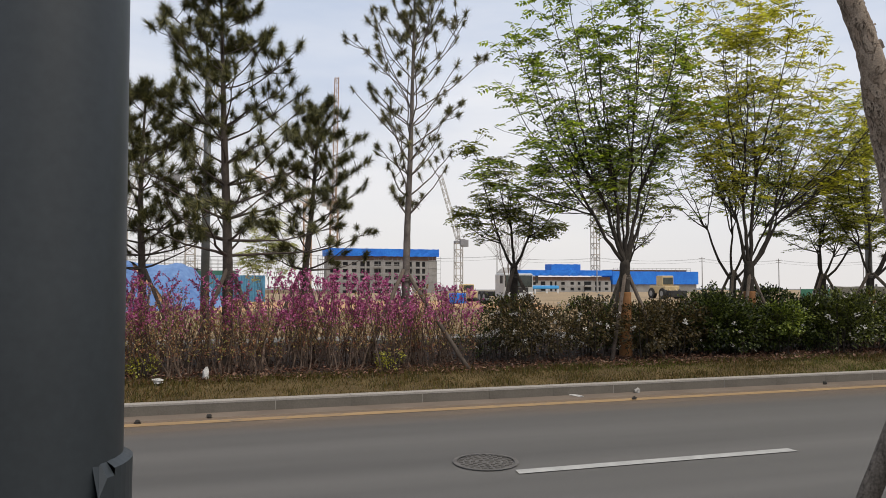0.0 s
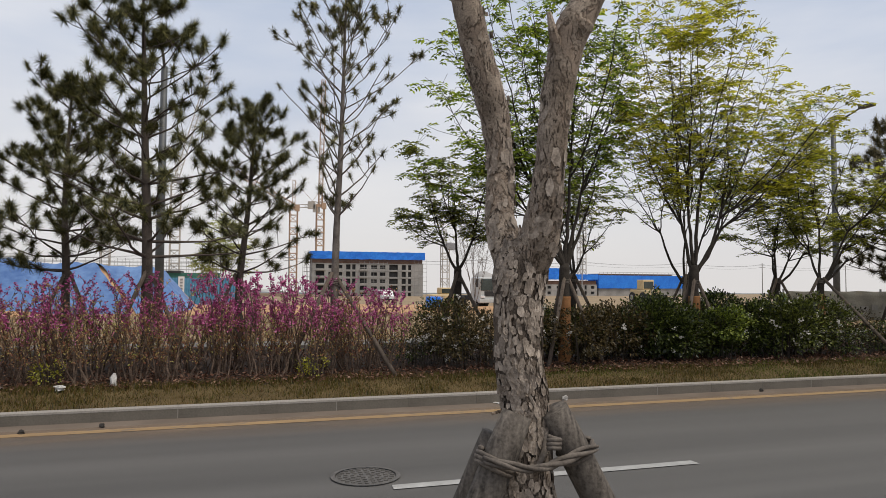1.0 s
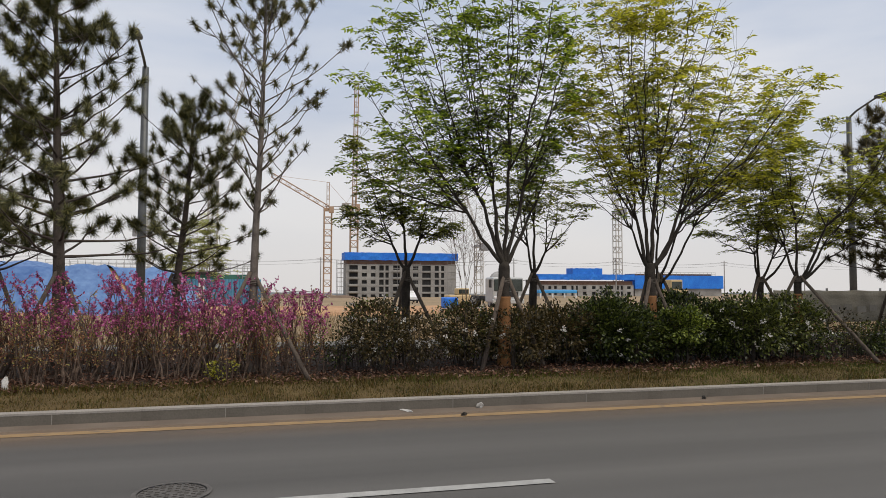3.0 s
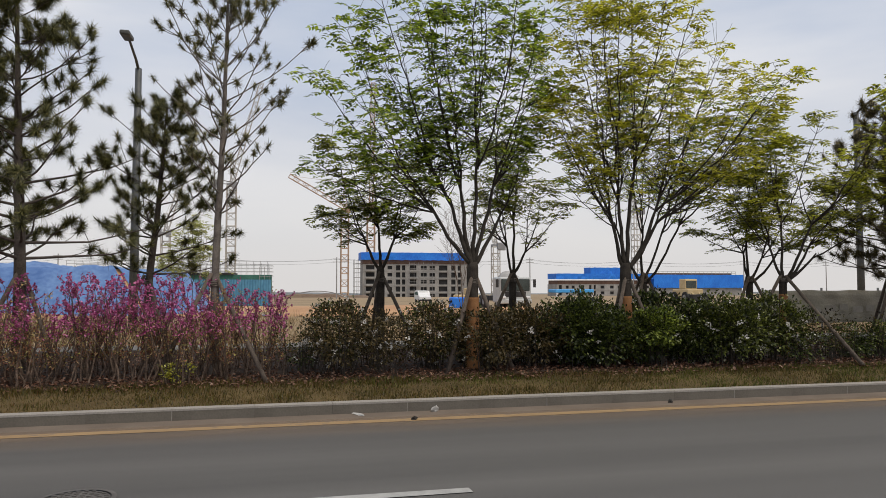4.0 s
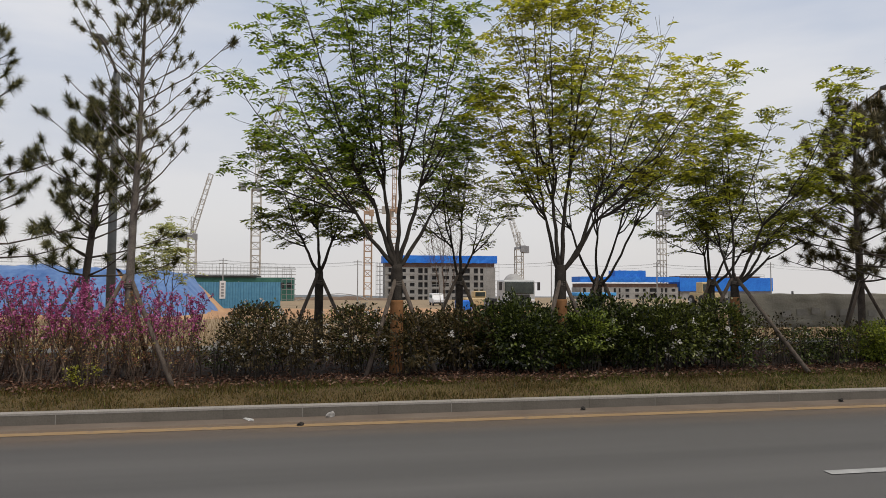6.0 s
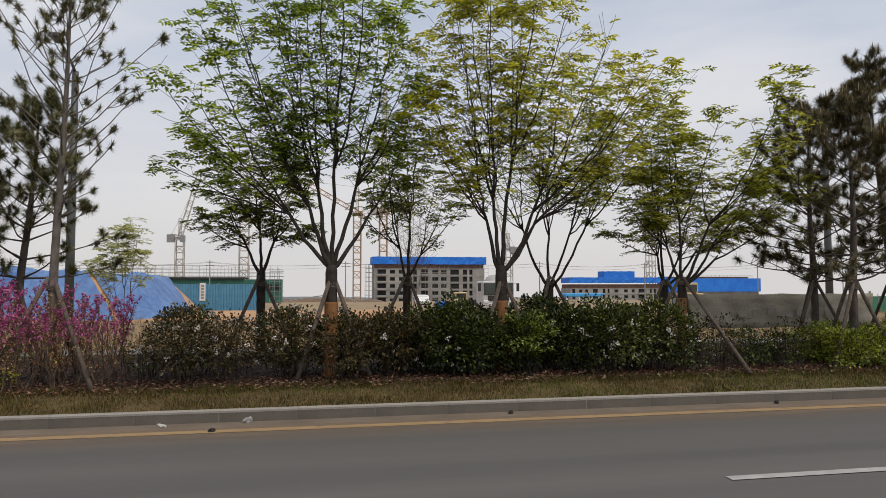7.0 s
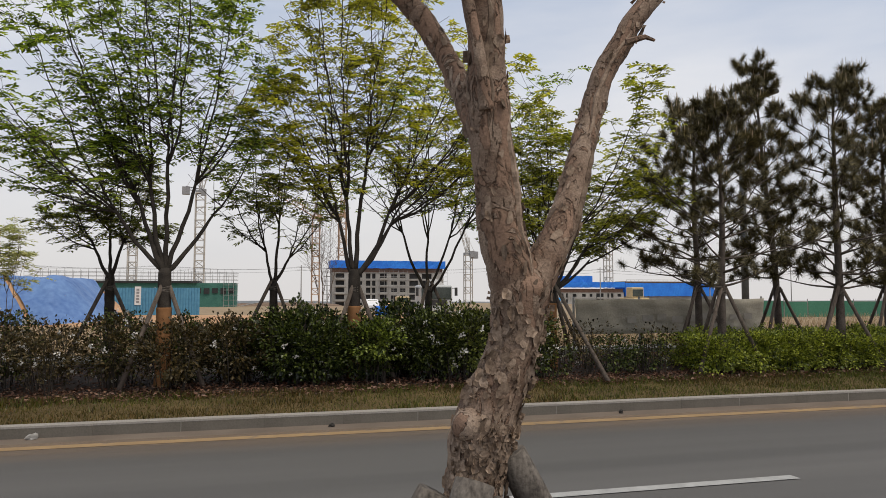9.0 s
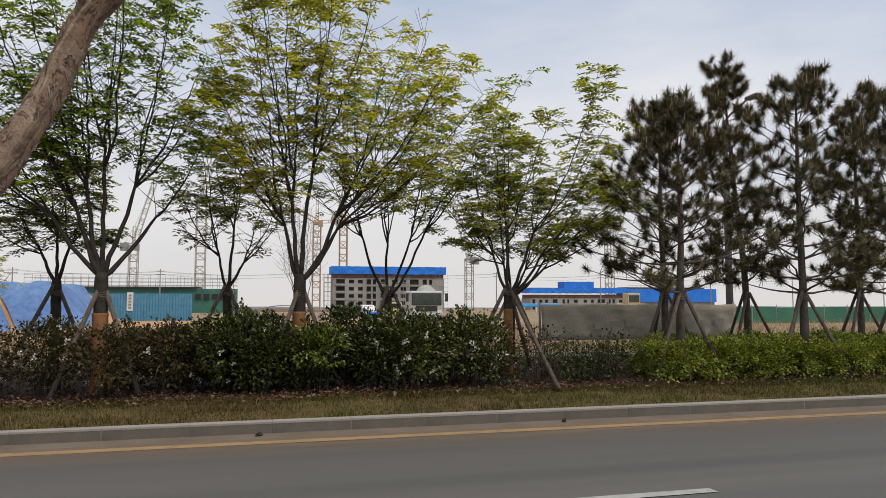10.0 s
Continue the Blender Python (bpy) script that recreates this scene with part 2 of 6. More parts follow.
    bq.inputs["Strength"].default_value, bq.inputs["Distance"].default_value = 1.0, 0.007
    l.new(rp.outputs[0], bq.inputs["Height"])
    l.new(bp.outputs[0], bq.inputs["Normal"])
    l.new(bq.outputs[0], p.inputs["Normal"])
    return m


M_BARK_NEAR = bark("cracked_grey_bark", (0.20, 0.158, 0.122), (0.43, 0.355, 0.285), (0.085, 0.064, 0.05), 140.0, 0.38, (0.29, 0.228, 0.178), 26.0, 0.46)
M_BARK_TAN = bark("flaking_tan_bark", (0.165, 0.108, 0.077), (0.355, 0.268, 0.203), (0.085, 0.056, 0.04), 80.0, 0.32, (0.25, 0.162, 0.115), 17.0, 0.47)
M_BARK_CRACK = bark("dark_cracked_bark", (0.105, 0.083, 0.067), (0.27, 0.222, 0.18), (0.04, 0.03, 0.023), 140.0, 0.40, (0.15, 0.118, 0.093), 26.0, 0.46)
M_FLAKE = surface("grey_bark_plates", (0.17, 0.142, 0.118), (0.50, 0.43, 0.365), 45, 220, 0.9, 0.8, 0.003, uneven=0.45)
M_FLAKE_TAN = surface("tan_bark_plates", (0.13, 0.088, 0.062), (0.39, 0.30, 0.228), 38, 200, 0.9, 0.8, 0.003, uneven=0.5)
M_BARK = surface("grey_bark", (0.022, 0.018, 0.014), (0.07, 0.058, 0.048), 8, 70, 0.9, 0.7, 0.008)
M_PINEBARK = surface("pine_bark", (0.045, 0.036, 0.03), (0.135, 0.11, 0.092), 7, 60, 0.92, 0.8, 0.01)
M_PALEPINE = surface("pale_pine_bark", (0.09, 0.075, 0.064), (0.235, 0.205, 0.18), 7, 60, 0.92, 0.8, 0.01)
M_TWIG = surface("twigs", (0.03, 0.019, 0.016), (0.21, 0.15, 0.11), 10, 60, 0.9, 0.3, 0.003)
M_STAKE = surface("weathered_stake", (0.065, 0.05, 0.04), (0.175, 0.14, 0.115), 7, 90, 0.9, 0.5, 0.004, stretch=(3, 3, 0.6))
M_LOG = surface("grey_round_wood", (0.04, 0.034, 0.029), (0.165, 0.143, 0.122), 34, 160, 0.88, 0.7, 0.003, stretch=(3, 3, 0.16))
M_ROPE = surface("rubber_rope", (0.06, 0.05, 0.043), (0.17, 0.145, 0.122), 30, 200, 0.8, 0.6, 0.003)
M_WRAP = surface("burlap_wrap", (0.20, 0.09, 0.035), (0.34, 0.17, 0.075), 9, 120, 0.95, 0.6, 0.004)
M_POLE = surface("grey_green_paint", (0.016, 0.021, 0.025), (0.026, 0.033, 0.038), 3, 60, 0.45, 0.12, 0.002, spec=0.5)
M_STEEL = surface("galvanised_steel", (0.06, 0.064, 0.066), (0.12, 0.125, 0.128), 3, 40, 0.5, 0.1, 0.002, metal=0.4)
M_LEAF = [foliage("bright_green_leaves", [(0.04, 0.066, 0.006), (0.18, 0.265, 0.016), (0.52, 0.63, 0.05)], 0.6),
          foliage("yellow_green_leaves", [(0.14, 0.138, 0.010), (0.42, 0.42, 0.024), (0.75, 0.70, 0.06)], 0.62),
          foliage("olive_green_leaves", [(0.036, 0.046, 0.008), (0.15, 0.17, 0.020), (0.38, 0.40, 0.045)], 0.58),
          foliage("mixed_yellow_green_leaves", [(0.08, 0.095, 0.01), (0.29, 0.31, 0.022), (0.62, 0.61, 0.06)], 0.62)]
M_NEEDLE = [foliage("pine_needles", [(0.028, 0.033, 0.014), (0.085, 0.088, 0.028), (0.27, 0.245, 0.085)], 0.2, 0.04),
            foliage("thin_pine_needles", [(0.045, 0.048, 0.022), (0.14, 0.135, 0.055), (0.36, 0.32, 0.14)], 0.25, 0.04),
            foliage("dark_pine_needles", [(0.026, 0.024, 0.011), (0.08, 0.067, 0.027), (0.23, 0.185, 0.075)], 0.2, 0.04)]
M_CANDLE = foliage("pine_shoots", [(0.35, 0.25, 0.15), (0.5, 0.4, 0.26)], 0.2, 0.03)
M_HEDGE = foliage("dark_hedge_leaves", [(0.009, 0.013, 0.004), (0.030, 0.045, 0.009), (0.135, 0.165, 0.03)], 0.2, 0.04, 0.35)
M_HEDGE_MID = foliage("mid_green_hedge_leaves", [(0.012, 0.015, 0.005), (0.044, 0.056, 0.011), (0.18, 0.205, 0.038)], 0.2, 0.04, 0.35)
M_HEDGE_RED = foliage("reddish_hedge_leaves", [(0.021, 0.017, 0.008), (0.058, 0.046, 0.017), (0.15, 0.105, 0.04)], 0.3, 0.03, 0.4)
M_HEDGE_LOW = foliage("clipped_hedge_leaves", [(0.035, 0.05, 0.008), (0.19, 0.235, 0.02), (0.52, 0.56, 0.07)], 0.4, 0.05)
M_PINK = foliage("magenta_blossom", [(0.21, 0.03, 0.105), (0.46, 0.085, 0.25), (0.72, 0.28, 0.47)], 0.3, 0.02)
M_BLOSSOM = foliage("white_blossom", [(0.5, 0.48, 0.44), (0.8, 0.78, 0.74)], 0.3, 0.03)
M_BUD = foliage("rust_buds", [(0.20, 0.07, 0.045), (0.36, 0.15, 0.08), (0.44, 0.31, 0.15), (0.36, 0.36, 0.08)], 0.3, 0.03)
M_GRASS = foliage("verge_grass_blades", [(0.024, 0.02, 0.007), (0.072, 0.066, 0.012), (0.125, 0.105, 0.02), (0.165, 0.088, 0.032)], 0.3, 0.03)
M_GRASS_GREEN = foliage("fresh_grass_blades", [(0.035, 0.04, 0.008), (0.085, 0.10, 0.015), (0.16, 0.165, 0.025)], 0.3, 0.03)
M_DRY = foliage("dry_weeds", [(0.2, 0.13, 0.07), (0.36, 0.26, 0.15), (0.48, 0.38, 0.24)], 0.25, 0.02)
M_LITTER = foliage("dead_leaves", [(0.04, 0.02, 0.013), (0.13, 0.06, 0.038), (0.27, 0.165, 0.115)], 0.15, 0.03)
M_PLASTIC = surface("dirty_white_plastic", (0.36, 0.35, 0.33), (0.68, 0.67, 0.65), 8, 60, 0.6, 0.3, 0.004)
M_BLACK = surface("black_grit", (0.015, 0.014, 0.013), (0.05, 0.045, 0.04), 30, 90, 0.9, 0.4, 0.004)
M_CONC = surface("raw_concrete", (0.22, 0.212, 0.20), (0.40, 0.385, 0.365), 0.25, 3, 0.9, 0.2, 0.02)
# near-black for dark parts, and for shade painted into the shells' openings
M_DARK = surface("unlit_interior_and_dark_parts", (0.02, 0.02, 0.022), (0.05, 0.05, 0.05), 0.5, 4, 0.9, 0)
M_FORM = surface("brown_formwork", (0.09, 0.05, 0.035), (0.18, 0.11, 0.08), 0.5, 4, 0.9, 0)
M_BLUE = surface("blue_sheeting", (0.015, 0.14, 0.62), (0.03, 0.24, 0.8), 0.25, 2, 0.6, 0.4, 0.05)
M_TARP = surface("faded_blue_tarp", (0.05, 0.115, 0.29), (0.14, 0.245, 0.45), 0.35, 3, 0.6, 0.6, 0.08)
M_TEAL = surface("teal_hoarding", (0.055, 0.19, 0.32), (0.115, 0.31, 0.45), 0.15, 3, 0.6, 0.2, 0.02)
M_GREEN = surface("green_netting", (0.03, 0.11, 0.09), (0.07, 0.19, 0.15), 0.3, 3, 0.9, 0.3, 0.05)
M_GREENFENCE = surface("green_mesh_fence", (0.035, 0.13, 0.085), (0.06, 0.19, 0.125), 0.6, 8, 0.8, 0.2, 0.02)
M_CRANE_O = surface("orange_crane_paint", (0.36, 0.225, 0.14), (0.47, 0.33, 0.23), 0.3, 3, 0.6, 0)
M_CRANE_W = surface("pale_crane_paint", (0.34, 0.315, 0.28), (0.50, 0.465, 0.42), 0.3, 3, 0.6, 0)
M_PIPE = surface("scaffold_pipe", (0.22, 0.22, 0.22), (0.34, 0.33, 0.32), 0.5, 5, 0.6, 0)
M_BANNER = surface("faded_banner_cloth", (0.37, 0.34, 0.275), (0.54, 0.50, 0.42), 2.6, 30, 0.9, 0.6, 0.02, stretch=(1, 1, 3))
M_SMUDGE = surface("washed_out_print", (0.36, 0.335, 0.295), (0.48, 0.445, 0.40), 2, 20, 0.9, 0)
M_TRUCKW = surface("truck_white_paint", (0.36, 0.375, 0.375), (0.5, 0.52, 0.51), 1.5, 10, 0.4, 0.05, 0.01)
M_GLASS = surface("dark_glazing", (0.02, 0.03, 0.03), (0.05, 0.065, 0.06), 1, 10, 0.1, 0, spec=0.6)
M_TYRE = surface("tyre_rubber", (0.02, 0.02, 0.02), (0.045, 0.045, 0.045), 4, 30, 0.85, 0.2, 0.005)
M_LOADER = surface("loader_yellow", (0.46, 0.34, 0.17), (0.58, 0.46, 0.28), 1, 6, 0.6, 0)
M_SIGNW = surface("sign_white", (0.6, 0.6, 0.6), (0.75, 0.75, 0.75), 2, 20, 0.7, 0)
M_GREY = surface("sign_grey", (0.2, 0.2, 0.21), (0.32, 0.32, 0.33), 2, 20, 0.7, 0)
M_CANOPY = surface("light_blue_canopy", (0.04, 0.28, 0.62), (0.09, 0.38, 0.75), 0.5, 5, 0.6, 0)
M_LAMPHEAD = surface("lamp_head_grey", (0.05, 0.052, 0.05), (0.10, 0.10, 0.095), 2, 20, 0.5, 0.1, 0.002)


# ---- mesh helpers ----
class Geo:
    """Vertices and faces of one mesh."""

    def __init__(self):
        self.v, self.f = [], []

    def face(self, pts):
        k = len(self.v)
        self.v += [tuple(p) for p in pts]
        self.f.append(tuple(range(k, k + len(pts))))

    def box(self, x0, y0, z0, x1, y1, z1):
        k = len(self.v)
        self.v += [(x0, y0, z0), (x1, y0, z0), (x1, y1, z0), (x0, y1, z0), (x0, y0, z1), (x1, y0, z1), (x1, y1, z1), (x0, y1, z1)]
        self.f += [tuple(k + i for i in q) for q in ((0, 3, 2, 1), (4, 5, 6, 7), (0, 1, 5, 4), (1, 2, 6, 5), (2, 3, 7, 6), (3, 0, 4, 7))]

    def tube(self, pts, radii, n=6, rough=0.0, freq=20.0, cap=True):
        pts = [Vector(p) for p in pts]
        k0 = len(self.v)
        up = Vector((0.3, 1, 0.1)).normalized()
        for i, p in enumerate(pts):
            d = (pts[min(i + 1, len(pts) - 1)] - pts[max(i - 1, 0)]).normalized()
            side = d.cross(up)
            if side.length < 0.05:
                side = d.cross(Vector((1, 0, 0)))
            side.normalize()
            other = d.cross(side)
            for j in range(n):
                a = 2 * math.pi * j / n
                w = side * math.cos(a) + other * math.sin(a)
                r = radii[i]
                if rough:
                    q = (p + w * r) * freq
                    q.z *= 0.5
                    c = noise.noise(q) * 0.7 + (0.3 - abs(noise.noise(q * 1.7))) * 1.0 + noise.noise(q * 4.1) * 0.4
                    r *= 1 + rough * c
                self.v.append(tuple(p + w * r))
        for i in range(len(pts) - 1):
            for j in range(n):
                a, b = k0 + i * n + j, k0 + i * n + (j + 1) % n
                self.f.append((a, b, b + n, a + n))
        if cap:
            self.f.append(tuple(k0 + j for j in reversed(range(n))))
            e = k0 + (len(pts) - 1) * n
            self.f.append(tuple(e + j for j in range(n)))

    def bar(self, a, b, r, n=4):
        self.tube([a, b], [r, r], n)

    def leaf(self, p, d, nrm, length, width):
        """A pointed leaf, folded a little along its middle."""
        s = d.cross(nrm)
        if s.length < 1e-4:
            s = d.cross(Vector((0.3, 0.5, 0.8)))
        s.normalize()
        m = p + d * (length * 0.45)
        k = len(self.v)
        dip = nrm * (-0.12 * length)
        self.v += [tuple(p), tuple(m + s * (width / 2) - dip * 0.5), tuple(p + d * length + dip), tuple(m - s * (width / 2) - dip * 0.5)]
        self.f.append((k, k + 1, k + 2, k + 3))

    def mesh(self, name, smooth=False):
        me = bpy.data.meshes.new(name)
        me.from_pydata(self.v, [], self.f)
        me.update()
        if smooth:
            me.polygons.foreach_set("use_smooth", [True] * len(me.polygons))
        return me


def part(name, geo, material, parent=None, label="", smooth=False, kind=""):
    """One mesh object, under a thing or a part."""
    me = geo if isinstance(geo, bpy.types.Mesh) else geo.mesh(name, smooth)
    if not me.materials:
        me.materials.append(material)
    ob = new(name, me)
    if parent:
        ob.parent = parent
    return tagged(ob, label, kind=kind)


def thing(name, label, category, group="", at=None, kind=""):
    ob = new(name)
    ob.empty_display_size = 0.2
    if at is not None:
        ob.location = at
    return tagged(ob, label, category, group, kind)


def bevelled_box(x0, y0, z0, x1, y1, z1, r=0.01, seg=2):
    bm = bmesh.new()
    bmesh.ops.create_cube(bm, size=1)
    for v in bm.verts:
        v.co = Vector((x0 + (v.co.x + 0.5) * (x1 - x0), y0 + (v.co.y + 0.5) * (y1 - y0), z0 + (v.co.z + 0.5) * (z1 - z0)))
    bmesh.ops.bevel(bm, geom=list(bm.edges), offset=r, segments=seg, affect="EDGES", profile=0.5)
    me = bpy.data.meshes.new("box")
    bm.to_mesh(me)
    bm.free()
    return me


def smooth_line(pts, step):
    """A Catmull-Rom line through points of (x, y, z, r), sampled about every step metres."""
    out = []
    for i in range(len(pts) - 1):
        p0, p1, p2, p3 = (np.array(pts[max(0, min(len(pts) - 1, i + k))], float) for k in (-1, 0, 1, 2))
        m = max(2, int(np.linalg.norm(p2[:3] - p1[:3]) / step))
        for s in range(m):
            t = s / m
            out.append(0.5 * (2 * p1 + (p2 - p0) * t + (2 * p0 - 5 * p1 + 4 * p2 - p3) * t * t + (3 * p1 - p0 - 3 * p2 + p3) * t ** 3))
    out.append(np.array(pts[-1], float))
    return [tuple(o[:3]) for o in out], [max(0.002, o[3]) for o in out]


def gz(y):
    """Height of the ground beyond the far kerb."""
    return float(np.interp(y, [9.7, 10.7, 12.5, 15.0, 17.0, 400.0, 3000.0], [0.13, 0.26, 0.33, 0.32, 0.28, -5.5, -44.5]))


# ---- ground, road, verge ----
def sheet(xs, ys, height):
    g = Geo()
    for y in ys:
        for x in xs:
            g.v.append((x, y, height(x, y)))
    nx = len(xs)
    for j in range(len(ys) - 1):
        for i in range(nx - 1):
            a = j * nx + i
            g.f.append((a, a + 1, a + nx + 1, a + nx))
    return g


def ground_height(x, y):
    if y < 10.0:
        return -0.12
    z = gz(y) - (0.12 if y < 17.3 else 0.0)
    if y > 18:
        z += 0.25 * min(1, (y - 18) / 10) * noise.noise(Vector((x * 0.09, y * 0.09, 3))) + 0.05 * noise.noise(Vector((x * 0.6, y * 0.6, 7)))
    return z


xs = sorted(set([-3000, -1500, -700, -350, -200, -130, -90] + list(range(-70, 120, 3)) + [140, 180, 240, 350, 600, 1200, 3000]))
ys = [-3000, -800, -200, -60, -20, 9.9, 10.6, 12.5, 15, 17.2] + [17.5 + 1.2 * i for i in range(22)] + [46, 50, 55, 60, 66, 73, 82, 95, 115, 140, 170, 210, 260, 330, 400, 600, 1200, 3000]
tagged(part("ground", sheet(xs, ys, ground_height), M_FIELD, smooth=True), "dry tan field reaching flat to the horizon", "ground", kind="structure")
tagged(part("soil_patch", sheet(list(range(-45, 26, 2)), [40 + 2 * i for i in range(15)], lambda x, y: ground_height(x, y) + 0.12 + 0.25 * noise.noise(Vector((x * 0.2, y * 0.2, 1))) - (0.5 if y > 66 or y < 41 or x > 22 else 0)), M_ORANGE, smooth=True), "bare orange soil on the building site", "soil", kind="structure")

g = Geo()
g.face([(-160, 2.4, 0), (220, 2.4, 0), (220, 9.45, 0), (-160, 9.45, 0)])
road = tagged(part("road", g, M_ASPHALT), "worn grey asphalt road with painted lane lines", "road", kind="structure")
g = Geo()
g.face([(-160, 8.95, 0.0025), (220, 8.95, 0.0025), (220, 9.45, 0.0025), (-160, 9.45, 0.0025)])
part("gutter_strip", g, M_GUTTER, road, "dusty pale asphalt edge")
g = Geo()
for i in range(190):
    x0, x1 = -160 + 2 * i, -158 + 2 * i
    o0, o1 = 0.012 * noise.noise(Vector((x0 * 0.7, 1, 1))), 0.012 * noise.noise(Vector((x1 * 0.7, 1, 1)))
    g.face([(x0, 8.78 + o0, 0.007), (x1, 8.78 + o1, 0.007), (x1, 8.95 + o1, 0.007), (x0, 8.95 + o0, 0.007)])
part("edge_line", g, M_YELLOW, road, "worn yellow edge line")
g = Geo()
g.face([(-160, 7.9, 0.004), (220, 7.9, 0.004), (220, 9.12, 0.004), (-160, 9.12, 0.004)])
part("dust_drift", g, M_DUST, road, "thin tan dust along the edge line")
dash = Geo()
dash.face([(0, -0.06, 0.008), (3.0, -0.065, 0.008), (2.99, 0.06, 0.008), (0.01, 0.065, 0.008)])
dash_mesh = dash.mesh("lane_dash")
for i in range(-4, 8):
    d = part("lane_dash", dash_mesh, M_WHITE, road, "white painted lane dash")
    d.location = (2.95 + 7.9 * i, 5.81, 0)

g = Geo()
g.face([(-160, -9.0, 0), (220, -9.0, 0), (220, 0.62, 0), (-160, 0.62, 0)])
tagged(part("near_road", g, M_ASPHALT), "grey asphalt carriageway beside the planted strip", "road", kind="structure")
tagged(part("planted_strip", sheet(list(np.arange(-40, 61, 1.0)), [0.75, 1.0, 1.6, 2.1, 2.25], lambda x, y: 0.13 + 0.03 * noise.noise(Vector((x, y, 0)))), M_TURF, smooth=True), "narrow soil strip between the carriageways", "planting strip", kind="structure")

kerb = thing("kerb", "grey concrete kerb along the far verge", "kerb", kind="structure")
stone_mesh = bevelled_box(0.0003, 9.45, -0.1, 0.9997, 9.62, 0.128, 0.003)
# thin top layer of the same stone, in a paler tone than its face
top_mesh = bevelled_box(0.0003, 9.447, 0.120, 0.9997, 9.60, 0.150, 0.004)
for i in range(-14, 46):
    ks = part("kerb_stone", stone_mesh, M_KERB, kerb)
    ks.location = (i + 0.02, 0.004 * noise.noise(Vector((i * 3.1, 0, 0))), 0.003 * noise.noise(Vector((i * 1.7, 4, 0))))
    kt = part("pale_kerb_top", top_mesh, M_KERBTOP, kerb)
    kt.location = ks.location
for i in range(-14, 46, 1):
    if i % 5 in (1, 3):
        g = Geo()
        g.box(i + 0.016, 9.446, 0.0, i + 0.024, 9.46, 0.149)
        part("mortar_joint", g, M_KERBTOP, kerb, "pale mortar joint")
near_kerb = thing("strip_kerb", "concrete kerbs edging the planted strip", "kerb", kind="structure")
for y in (0.62, 2.25):
    g = Geo()
    g.box(-40, y, -0.1, 60, y + 0.13, 0.15)
    part("kerb_run", g, M_KERB, near_kerb)

tagged(part("verge", sheet(list(np.arange(-40, 60, 0.5)), [9.6, 9.8, 10.1, 10.4, 10.8], lambda x, y: gz(y) + 0.025 * noise.noise(Vector((x * 1.3, y * 2, 0))) - (0.03 if y < 9.65 else 0)), M_TURF, smooth=True), "sloping verge of short olive grass", "verge", kind="structure")
tagged(part("planting_bed", sheet(list(np.arange(-40, 60, 0.6)), [10.75, 11.2, 11.8, 12.6, 13.4, 14.2, 14.75], lambda x, y: gz(y) + 0.03 * noise.noise(Vector((x, y, 5)))), M_SOIL, smooth=True), "brown soil bed under the shrubs and trees", "planting bed", kind="structure")
g = Geo()
g.box(-60, 14.75, 0.1, 80, 14.9, 0.42)
tagged(part("back_kerb", g, M_PATH), "low concrete kerb behind the trees", "kerb", kind="structure")
g = Geo()
g.box(-60, 14.9, 0.0, 80, 17.0, 0.33)
tagged(part("footpath", g, M_PATH), "pale concrete footpath behind the trees", "path", kind="structure")

rng = random.Random(7)
dry, green = Geo(), Geo()
for i in range(76000):
    x, y = rng.uniform(-9, 27), 9.66 + 1.15 * rng.random() ** 0.9
    z = gz(y) - 0.01
    h = rng.uniform(0.02, 0.062) * (1.0 + 1.1 * max(0, noise.noise(Vector((x * 1.7, y * 3, 0))) + 0.1) + 0.4 * (y > 10.4))
    a = rng.uniform(0, 6.28)
    w = rng.uniform(0.0035, 0.008)
    lean = rng.uniform(0, 0.7) * h
    b = rng.uniform(0, 6.28)
    g = green if 0.9 * noise.noise(Vector((x * 0.5, y * 1.2, 6))) + min(0.55, 0.085 * (x - 9)) > rng.uniform(-0.1, 0.5) else dry
    g.face([(x - w * math.cos(a), y - w * math.sin(a), z), (x + w * math.cos(a), y + w * math.sin(a), z), (x + lean * math.cos(b), y + lean * math.sin(b), z + h)])
tagged(part("verge_grass", dry, M_GRASS, kind="stuff"), "short olive and straw grass on the verge", "grass")
tagged(part("verge_grass", green, M_GRASS_GREEN, kind="stuff"), "patches of fresh green grass on the verge", "grass")
g = Geo()
for i in range(30000):
    x, y = rng.uniform(-9, 26), rng.uniform(10.55, 14.6) if i % 3 else rng.uniform(10.5, 11.4)
    d = Vector((rng.uniform(-1, 1), rng.uniform(-1, 1), rng.uniform(-0.3, 0.5))).normalized()
    g.leaf(Vector((x, y, gz(y) + rng.uniform(0.0, 0.05))), d, Vector((rng.uniform(-0.6, 0.6), rng.uniform(-0.6, 0.6), 1)).normalized(), rng.uniform(0.04, 0.09), rng.uniform(0.02, 0.05))
tagged(part("leaf_litter", g, M_LITTER, kind="stuff"), "brown dead leaves lying under the shrubs", "leaf litter")
g = Geo()
for i in range(26000):
    y = 17.4 + 26 * rng.random() ** 1.6
    x = rng.uniform(-14 - y * 0.5, 16 + y * 0.9)
    z = ground_height(x, y) - 0.03
    h = rng.uniform(0.15, 0.5)
    a, b, w = rng.uniform(0, 6.28), rng.uniform(0, 6.28), rng.uniform(0.008, 0.02)
    g.face([(x - w * math.cos(a), y - w * math.sin(a), z), (x + w * math.cos(a), y + w * math.sin(a), z), (x + 0.4 * h * math.cos(b), y + 0.4 * h * math.sin(b), z + h)])
tagged(part("field_weeds", g, M_DRY, kind="stuff"), "dry tan weeds over the field", "dry grass")

